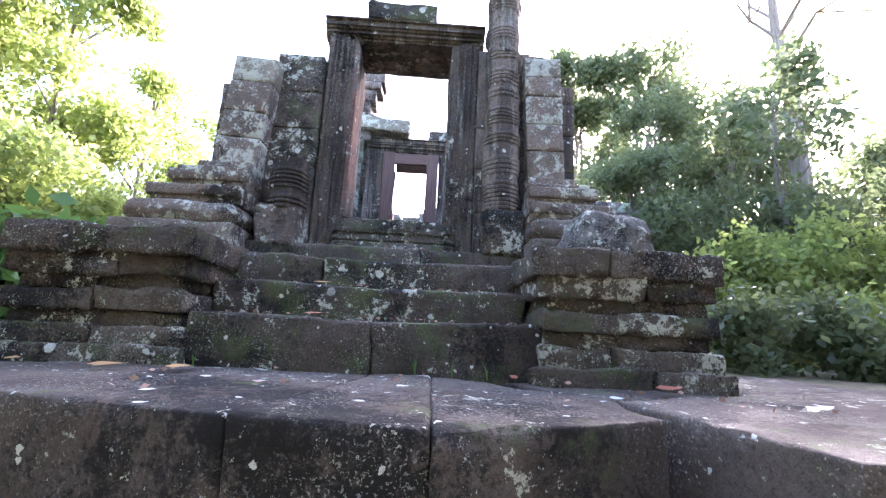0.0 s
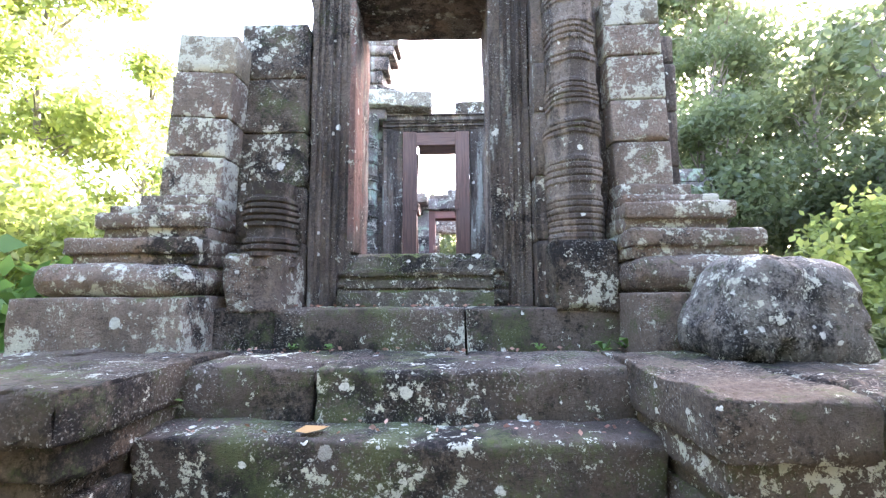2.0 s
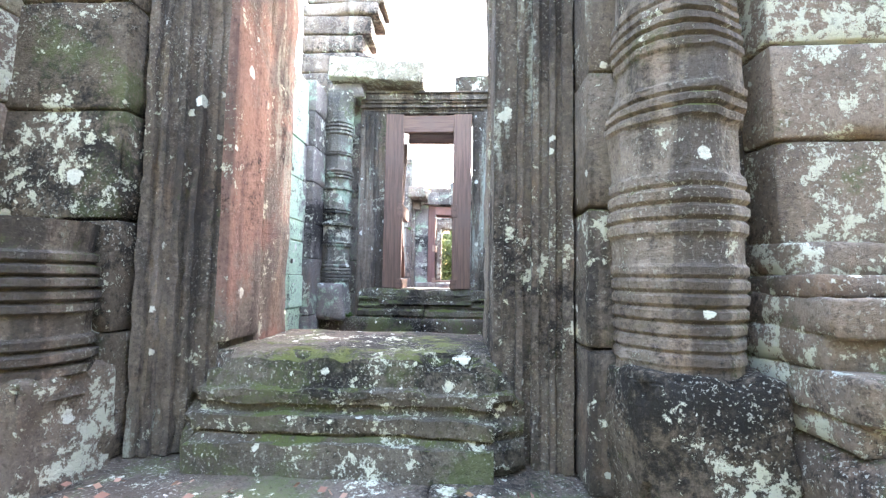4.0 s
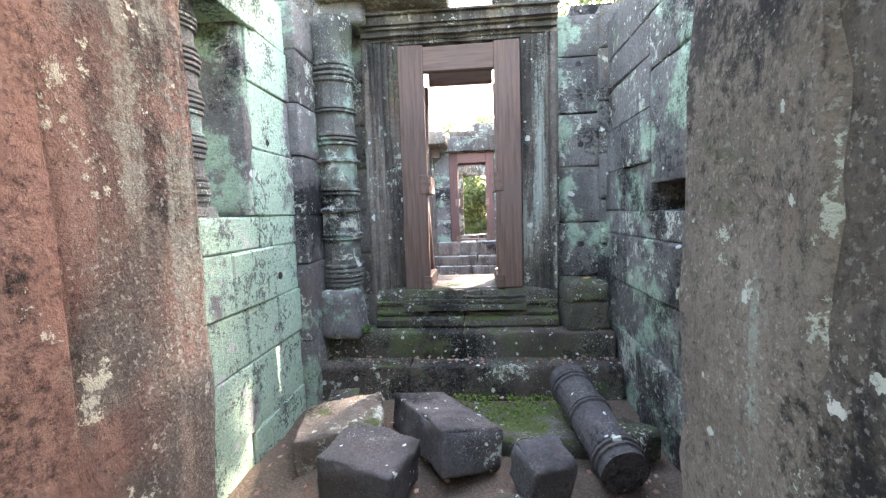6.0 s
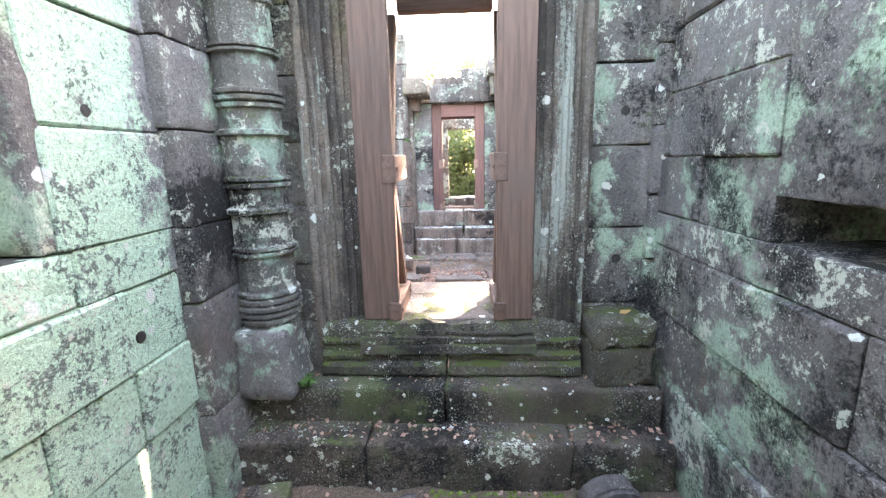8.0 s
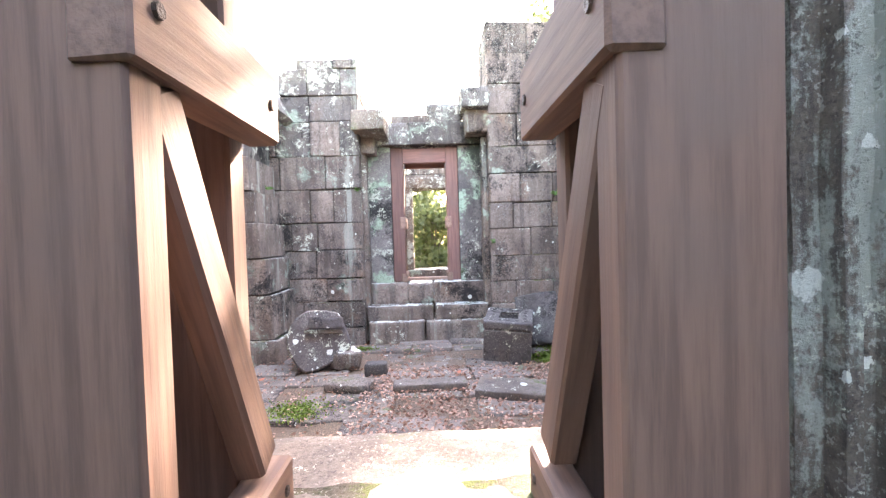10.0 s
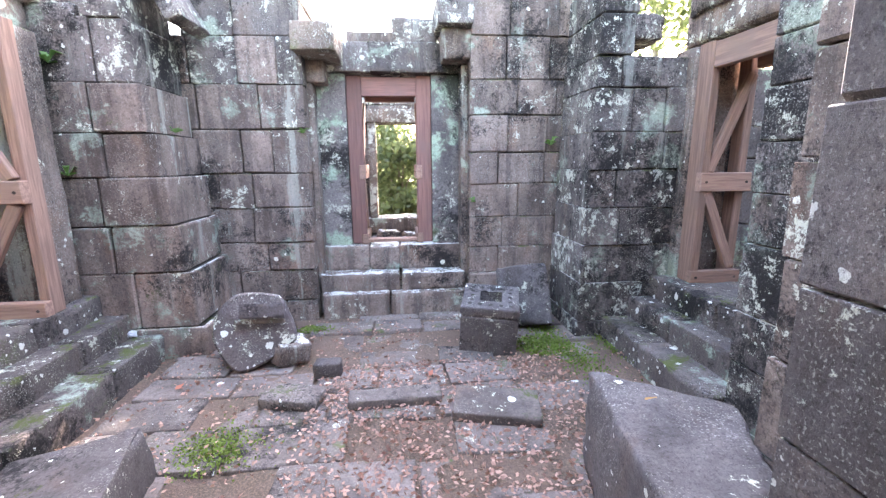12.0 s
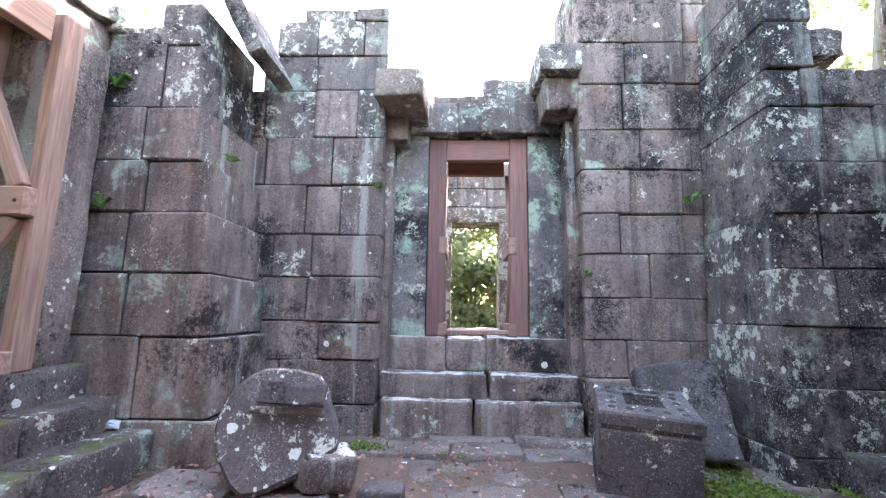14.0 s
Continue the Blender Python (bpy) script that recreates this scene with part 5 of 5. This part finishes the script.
def socket_box(at, rot):
    """A cube pedestal stone with a square socket; a ring of dark discs paints the shade of small holes in its top."""
    root = thing("pedestal_stone", at, "dark square pedestal stone with socketed top", "carved stone")
    w, h, hole = 0.60, 0.58, 0.24
    bm = bmesh.new()
    me = bpy.data.meshes.new("pedestal")

    def ring(s, z):
        return [bm.verts.new((a * s / 2, b * s / 2, z)) for a, b in ((-1, -1), (1, -1), (1, 1), (-1, 1))]
    loops = [ring(w * 0.98, 0), ring(w, 0.03), ring(w, h * 0.78), ring(w * 0.95, h * 0.80), ring(w * 0.95, h * 0.84), ring(w * 1.02, h * 0.86), ring(w * 1.02, h - 0.015), ring(w * 0.99, h), ring(hole, h), ring(hole * 0.96, h - 0.16)]
    for a, b in zip(loops, loops[1:]):
        for k in range(4):
            bm.faces.new((a[k], a[(k + 1) % 4], b[(k + 1) % 4], b[k]))
    bm.faces.new(loops[-1])
    bm.faces.new(loops[0][::-1])
    bmesh.ops.recalc_face_normals(bm, faces=bm.faces)
    bm.to_mesh(me)
    bm.free()
    me.materials.append(DARKROCK)
    body = part("body", me, root, at, rot)
    e = Euler([radians(a) for a in rot]).to_matrix()
    # flat dark disc: the shade inside a small hole, as colour
    hm = lathe([(0.024, 0.0), (0.024, 0.002), (0.02, 0.003), (0.002, 0.0035)], CORE_SHADE, 8, "socket_hole", 0)
    for k in range(5):
        for ax in (0, 1):
            for s in (-1, 1):
                u = -0.22 + 0.11 * k
                p = Vector((u, s * 0.205, h)) if ax == 0 else Vector((s * 0.205, u, h))
                if ax == 1 and abs(u) > 0.2:
                    continue
                part("socket_hole", hm, root, Vector(at) + e @ p, rot)
    return root


socket_box((1.06, 13.76, FZ - 0.03), (8, 3, -14))
solo("leaning_slab", rblock(0.62, 0.34, 0.72, DARKROCK, r=0.04, amp=0.02, res=0.05), (1.60, 14.24, FZ + 0.36), "dark squared slab leaning against the wall", "stone", rot=(-16, -8, -14))


def wedge_slab(at, sx, sy, sz, rot, label, skew=0.0, mat=DARKROCK):
    def fn(p):
        p.x += skew * p.y
        return p
    return solo("fallen_slab", rblock(sx, sy, sz, mat, r=0.03, amp=0.02, res=0.06, fn=fn), at, label, "fallen stone", rot=rot)


big = thing("fallen_slab", (1.45, 11.1, FZ), "large dark fallen slab beside the passage wall", "fallen stone")
quad_slab(((1.10, 10.58), (1.60, 10.62), (1.92, 11.24), (1.27, 11.72)), 2.385, 0.70, DARKROCK, big, "slab_body", r=0.05, amp=0.03)
wedge_slab((-1.82, 11.45, FZ + 0.10), 0.7, 0.8, 0.40, (0, -6, 12), "dark squared fallen block beside the door")
solo("loose_stone", rblock(0.24, 0.16, 0.14, DARKROCK, r=0.03, amp=0.02, res=0.04), (-0.62, 13.15, FZ + 0.07), "small dark stone on the paving", "stone")
for x, yy, w, d, r in ((-0.85, 12.72, 0.5, 0.28, -12), (0.02, 12.62, 0.78, 0.2, 4), (0.85, 12.4, 0.7, 0.42, -12)):
    solo("loose_slab", rblock(w, d, 0.10, PAVE, r=0.025, amp=0.012, res=0.05), (x, yy, FZ + 0.02), "loose broken paving slab", "paving slab", "loose slabs", rot=(1, 2, r))

# rubble in the sunken chamber
for x, yy, z, sx, sy, sz, rot, m in ((-0.88, 7.38, 1.74, 0.60, 0.50, 0.30, (5, -6, 12), PILASTER), (-0.14, 7.40, 1.78, 0.44, 1.0, 0.28, (-8, 10, 28), DARKROCK), (-0.55, 6.85, 1.80, 0.5, 0.4, 0.3, (4, 6, -15), DARKROCK),
                                     (0.52, 6.9, 1.78, 0.3, 0.28, 0.26, (12, 4, 25), DARKROCK), (1.18, 7.3, 1.76, 0.24, 0.3, 0.2, (0, 5, 40), STEP), (-1.05, 7.9, 1.72, 0.26, 0.24, 0.2, (0, 0, 10), STEP), (0.1, 6.3, 1.72, 0.6, 0.5, 0.24, (2, 3, 10), STEP), (-0.6, 5.85, 1.74, 0.7, 0.5, 0.3, (2, -3, -8), STEP), (0.6, 5.8, 1.74, 0.6, 0.5, 0.3, (2, 3, 5), STEP)):
    solo("rubble_block", rblock(sx, sy, sz, m, r=0.04, amp=0.025, res=0.05), (x, yy, z), "tumbled stone block on the chamber floor", "stone", "rubble of the chamber", rot=rot)
bal = lathe(rings(0.0, 0.95, 0.15, [(0.12, 3, 0.035), (0.52, 2, 0.03), (0.84, 3, 0.035)], 0.10, 0.96), DARKROCK, 16, "fallen_baluster")
solo("fallen_baluster", bal, (1.0, 6.85, 1.80), "dark fallen baluster lying on the rubble", "baluster", rot=(-78, 0, 10))
solo("floor_slab", rblock(0.9, 0.6, 0.2, MOSSY, r=0.04, amp=0.02, res=0.06), (0.55, 7.6, 1.64), "moss-covered floor slab", "slab")


# ---- loose leaves and plants ----
def litter(name, label, spots, size, seed, mat=LITTER):
    rs = np.random.RandomState(seed)
    cs = []
    for x0, x1, y0, y1, z, cnt in spots:
        p = rs.uniform(size=(cnt, 3)) * [x1 - x0, y1 - y0, 0.008] + [x0, y0, z]
        cs.append(p)
    c = np.concatenate(cs)
    solo(name, leaf_mesh(name, c, size, mat, rs, 1.7, 0.85), (0, 0, 0), label, "leaves", kind="stuff")


litter("leaf_litter", "scattered small brown fallen leaves", [(-0.7, 1.7, 10.9, 13.3, FZ + 0.012, 4200), (-2.4, 2.4, 10.6, 14.6, FZ + 0.008, 1500), (-2.5, 0.3, 11.5, 14.3, FZ + 0.008, 900), (-1.3, 1.4, 8.22, 8.44, 1.96, 160), (-1.2, 1.3, 8.46, 8.7, 2.2, 90), (-1.3, 1.3, 5.6, 8.1, 1.70, 420)], 0.022, 3)
litter("front_litter", "scattered dry leaf scraps on the steps", [(-1.0, 1.2, 2.78, 3.06, 1.255, 40), (-1.0, 1.2, 3.12, 3.35, 1.50, 40), (-2.4, 2.4, 3.9, 4.18, 1.73, 120), (-2.5, 3.5, 1.6, 2.7, 0.92, 60), (-1.5, 1.5, 4.2, 4.4, 2.015, 90)], 0.02, 4)


def fallen_leaf(x, y, z, s, rot, c):
    verts = [(-s, 0, 0), (-s * 0.4, s * 0.42, 0.012), (s * 0.4, s * 0.36, 0.006), (s, 0, 0.015), (s * 0.4, -s * 0.36, 0.01), (-s * 0.4, -s * 0.42, 0.0)]
    solo("fallen_leaf", mesh_of("fallen_leaf", verts, [(0, 5, 4, 3, 2, 1)], c), (x, y, z), "large dry fallen leaf", "leaf", "dry fallen leaves", rot=(4, 3, rot))


DRYLEAF = leafy("dry_leaf", (0.36, 0.17, 0.07), (0.55, 0.33, 0.13), 0.15, 0.7)
REDLEAF = leafy("red_leaf", (0.34, 0.10, 0.06), (0.45, 0.16, 0.09), 0.15, 0.7)
for x, yy, z, s, r, c in ((-0.28, 3.16, 1.505, 0.075, 20, DRYLEAF), (-0.25, 2.86, 1.262, 0.07, 5, REDLEAF), (-1.15, 2.3, 0.93, 0.08, 30, DRYLEAF), (1.9, 2.4, 0.925, 0.09, 10, REDLEAF), (1.05, 2.6, 0.93, 0.06, 70, REDLEAF), (-1.8, 2.5, 0.92, 0.07, -20, DRYLEAF),
                          (-0.8, 2.35, 0.93, 0.07, 15, DRYLEAF), (2.1, 1.7, 0.935, 0.05, 30, PAPER), (2.2, 1.75, 0.935, 0.045, 10, PAPER), (1.45, 11.3, 2.40, 0.05, 20, DRYLEAF), (1.9, 12.7, FZ + 0.02, 0.06, 40, REDLEAF), (1.0, 7.1, 1.96, 0.06, 10, DRYLEAF), (0.35, 13.0, FZ + 0.03, 0.05, 70, REDLEAF), (1.2, 8.6, 2.68, 0.05, 25, DRYLEAF), (-1.9, 13.0, FZ + 0.03, 0.05, 70, REDLEAF)):
    fallen_leaf(x, yy, z, s, r, c)


def weed(x, y, z, s, nleaf, seed, label="small green weed growing from a joint"):
    rs = np.random.RandomState(seed)
    verts, faces = [], []
    for k in range(nleaf):
        a = rs.uniform(0, 2 * math.pi)
        ln, w, up = s * rs.uniform(0.6, 1.2), s * 0.28, rs.uniform(0.25, 0.9)
        ca, sa = math.cos(a), math.sin(a)
        o = len(verts)
        verts += [(0, 0, 0), (ca * ln * 0.5 - sa * w, sa * ln * 0.5 + ca * w, ln * up), (ca * ln, sa * ln, ln * up * 0.8), (ca * ln * 0.5 + sa * w, sa * ln * 0.5 - ca * w, ln * up)]
        faces.append((o, o + 1, o + 2, o + 3))
    solo("weed", mesh_of("weed", verts, faces, WEED), (x, y, z), label, "plant", "weeds in the joints")


for k, (x, yy, z, s) in enumerate(((-1.5, 4.02, 1.73, 0.13), (-1.42, 4.0, 1.73, 0.12), (-1.08, 3.3, 1.52, 0.12), (-0.75, 4.12, 1.73, 0.05), (-0.5, 4.12, 1.73, 0.05), (0.9, 4.1, 1.73, 0.06), (1.3, 4.05, 1.73, 0.08), (1.48, 4.08, 1.73, 0.10), (-1.0, 8.48, 2.2, 0.09), (-0.98, 8.44, 2.2, 0.08), (-2.04, 13.8, 4.0, 0.08), (-3.0, 13.7, 3.6, 0.10), (-3.0, 13.7, 4.6, 0.12), (-1.02, 14.68, 4.05, 0.08), (1.03, 14.68, 3.2, 0.07), (2.0, 14.6, 3.9, 0.12))):
    weed(x, yy, z, s, 9, 100 + k)


def grass_blades(x, y, z, s, seed):
    rs = np.random.RandomState(seed)
    verts, faces = [], []
    for k in range(6):
        a, ln, b = rs.uniform(0, 6.28), s * rs.uniform(0.5, 1), rs.uniform(0.1, 0.35)
        o = len(verts)
        for f, w in ((0, 0.004), (0.5, 0.003), (1, 0.0006)):
            cx, cy, cz = math.cos(a) * ln * b * f * f, math.sin(a) * ln * b * f * f, ln * f
            verts += [(cx - w, cy, cz), (cx + w, cy, cz)]
        faces += [(o, o + 1, o + 3, o + 2), (o + 2, o + 3, o + 5, o + 4)]
    solo("grass_tuft", mesh_of("grass_tuft", verts, faces, WEED), (x, y, z), "thin grass blades at the foot of the steps", "grass", "grass tufts")


for k, (x, s) in enumerate(((0.10, 0.12), (0.45, 0.14), (0.68, 0.10), (0.9, 0.12), (1.25, 0.22), (1.5, 0.24), (1.72, 0.24), (1.85, 0.18), (-0.9, 0.1))):
    grass_blades(x, 2.68, 0.9, s, k)
# moss cushion beside the pedestal
rs = np.random.RandomState(5)
mc = rs.uniform(-1, 1, size=(2600, 3)) * [0.36, 0.30, 0.01] + [1.62, 13.55, FZ + 0.012]
keep = ((mc[:, 0] - 1.62) / 0.36) ** 2 + ((mc[:, 1] - 13.55) / 0.30) ** 2 < rs.uniform(0.3, 1.0, size=2600)
solo("moss", leaf_mesh("moss", mc[keep], 0.02, MOSSLEAF, rs, 1.3, 0.2), (0, 0, 0), "bright green moss patch on the paving", "moss", kind="stuff")
mc = rs.uniform(-1, 1, size=(1500, 3)) * [0.5, 0.3, 0.01] + [0.4, 7.75, 1.745]
solo("moss", leaf_mesh("moss", mc, 0.018, MOSSLEAF, rs, 1.3, 0.2), (0, 0, 0), "moss on the chamber floor", "moss", kind="stuff")

for cx, cy, ax, ay, cnt in ((-1.25, 12.1, 0.3, 0.25, 1100), (1.9, 13.2, 0.25, 0.5, 900), (1.75, 14.0, 0.2, 0.3, 500), (-1.0, 14.3, 0.25, 0.12, 400), (2.35, 13.6, 0.12, 0.5, 500)):
    mc = rs.normal(size=(cnt, 3)) * [ax * 0.5, ay * 0.5, 0.004] + [cx, cy, FZ + 0.012]
    solo("moss", leaf_mesh("moss", mc, 0.017, MOSSLEAF, rs, 1.3, 0.2), (0, 0, 0), "green moss on the paving", "moss", kind="stuff")

# ---- woods ----
GL, GR = "sunlit trees", "shaded trees"
k = 0
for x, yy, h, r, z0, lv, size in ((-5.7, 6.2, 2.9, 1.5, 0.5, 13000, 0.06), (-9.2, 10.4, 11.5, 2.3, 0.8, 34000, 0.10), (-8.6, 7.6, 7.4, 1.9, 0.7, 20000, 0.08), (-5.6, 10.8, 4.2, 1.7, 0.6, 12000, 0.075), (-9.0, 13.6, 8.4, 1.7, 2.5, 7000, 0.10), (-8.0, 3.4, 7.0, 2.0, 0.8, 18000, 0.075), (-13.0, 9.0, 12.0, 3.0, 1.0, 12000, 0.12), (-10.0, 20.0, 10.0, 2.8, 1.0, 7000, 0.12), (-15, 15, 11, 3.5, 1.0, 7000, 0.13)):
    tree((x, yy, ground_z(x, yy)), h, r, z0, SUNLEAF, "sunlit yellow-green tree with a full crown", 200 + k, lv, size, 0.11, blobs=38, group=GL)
    k += 1
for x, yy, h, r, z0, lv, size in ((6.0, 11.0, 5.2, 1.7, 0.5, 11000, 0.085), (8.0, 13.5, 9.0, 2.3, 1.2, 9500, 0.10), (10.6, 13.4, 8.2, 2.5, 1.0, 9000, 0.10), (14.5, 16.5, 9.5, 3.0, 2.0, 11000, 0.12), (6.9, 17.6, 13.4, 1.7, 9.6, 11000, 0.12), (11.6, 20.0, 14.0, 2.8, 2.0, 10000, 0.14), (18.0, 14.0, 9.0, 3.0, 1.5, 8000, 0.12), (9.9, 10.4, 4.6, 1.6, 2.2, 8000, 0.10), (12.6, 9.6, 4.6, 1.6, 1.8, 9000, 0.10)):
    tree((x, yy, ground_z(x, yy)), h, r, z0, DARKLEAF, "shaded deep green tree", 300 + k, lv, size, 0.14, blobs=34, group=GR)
    k += 1
for x, yy, h, r in ((5.2, 7.6, 1.7, 1.0), (7.2, 8.2, 2.5, 1.3), (8.6, 8.4, 3.0, 1.5), (11.6, 8.2, 2.6, 1.5), (7.4, 5.6, 1.1, 0.8)):
    tree((x, yy, ground_z(x, yy)), h, r, 0.3, SUNLEAF, "low bright bush below the trees", 400 + k, 6500, 0.08, 0.06, blobs=22, group="bushes")
    k += 1
for x, yy in ((4.9, 5.6), (6.0, 5.5), (8.6, 5.6), (9.8, 5.8), (11.0, 6.4)):
    tree((x, yy, ground_z(x, yy)), 0.9, 0.75, 0.05, DARKLEAF, "low dark plants at the edge of the terrace", 430 + k, 2200, 0.07, 0.02, blobs=16, group="low plants")
    k += 1
tree((12.4, 12.6, 0.85), 15.0, 3.6, 7.5, BARK, "tall bare pale tree", 77, trunk_r=0.46, lean=(-0.2, 0), blobs=16, bare=True)
for x, yy in ((9.5, 10.0), (15.5, 9.0), (16.0, 12.5), (12.0, 15.0)):
    tree((x, yy, 0.85), 8.0, 1.6, 5.0, DARKLEAF, "slim pale trunk with thin crown", 500 + k, 2500, 0.12, 0.12, blobs=12, group="slim trees")
    k += 1
for x, yy, h, r in ((-0.6, 24.0, 6.0, 2.2), (1.4, 25.5, 7.0, 2.4), (0.2, 22.0, 3.4, 1.4), (3.4, 23.0, 7.0, 2.4), (-3.2, 24.0, 7.5, 2.6)):
    tree((x, yy, 0.85), h, r, 0.6, DARKLEAF, "green tree beyond the far door", 600 + k, 6500, 0.11, 0.12, blobs=22, group="trees behind the temple")
    k += 1
# woods behind and beside the walker, which shade the temple front
for x, yy, h, r in ((-4.5, -4.5, 9.0, 3.0), (0.5, -7.0, 10.5, 3.4), (5.0, -4.0, 9.5, 3.0), (9.0, -1.0, 9.0, 3.0), (-8.5, -1.0, 9.0, 3.0), (-3.0, -11.0, 12.0, 3.8), (6.0, -10.0, 12.0, 3.8), (11.5, 4.0, 9.0, 2.8)):
    tree((x, yy, ground_z(x, yy)), h, r, 1.2, DARKLEAF, "dense green tree at the forest edge", 700 + k, 6000, 0.24, 0.18, blobs=30, group="forest edge trees")
    k += 1
# thick undergrowth that closes the view
for x, yy, h, r in ((-8.5, 5.0, 3.0, 1.8), (-5.6, 14.0, 3.2, 1.8), (-8.0, 11.5, 3.2, 1.9), (-12, 12, 4, 2.2), (-9, 17, 4, 2.2), (-13.5, 19, 5, 2.6), (10.5, 10.0, 3.4, 1.9), (9.5, 13.0, 3.6, 1.9), (13.0, 13.0, 4.4, 2.2), (16.0, 10.0, 4.4, 2.2), (17.5, 16.0, 5, 2.6), (12.0, 18.0, 5, 2.4), (20, 12, 5, 2.6), (22.0, 18.0, 6, 3.0), (16, 22, 6, 3), (14.5, 6.5, 3.2, 1.9), (19, 7.5, 4.2, 2.4)):
    tree((x, yy, ground_z(x, yy)), h, r, 0.3, DARKLEAF if (k % 3) else SUNLEAF, "dense leafy undergrowth bush", 800 + k, 4200, 0.10, 0.05, blobs=26, group="undergrowth")
    k += 1
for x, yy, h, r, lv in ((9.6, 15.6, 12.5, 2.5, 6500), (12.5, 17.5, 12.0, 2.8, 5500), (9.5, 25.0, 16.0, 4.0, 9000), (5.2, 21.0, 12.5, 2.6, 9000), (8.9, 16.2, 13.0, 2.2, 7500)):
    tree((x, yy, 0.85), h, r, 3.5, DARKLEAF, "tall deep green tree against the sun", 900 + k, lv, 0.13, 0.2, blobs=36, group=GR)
    k += 1
for x, yy, h in ((-4.2, 5.4, 1.1), (-4.9, 4.9, 1.2), (-4.0, 6.5, 1.2)):
    tree((x, yy, ground_z(x, yy)), h, 0.75, 0.15, WEED, "low plant with broad dark green leaves beside the porch", 950 + k, 700, 0.15, 0.03, blobs=18, group="broad-leaved plants")
    k += 1
# crumpled scrap on the side steps
solo("paper_scrap", rblock(0.09, 0.07, 0.05, PAPER, r=0.02, amp=0.02, res=0.012, freq=16.0), (-2.66, 13.70, 2.0), "crumpled pale scrap lying on the side steps", "litter", rot=(10, 20, 40))
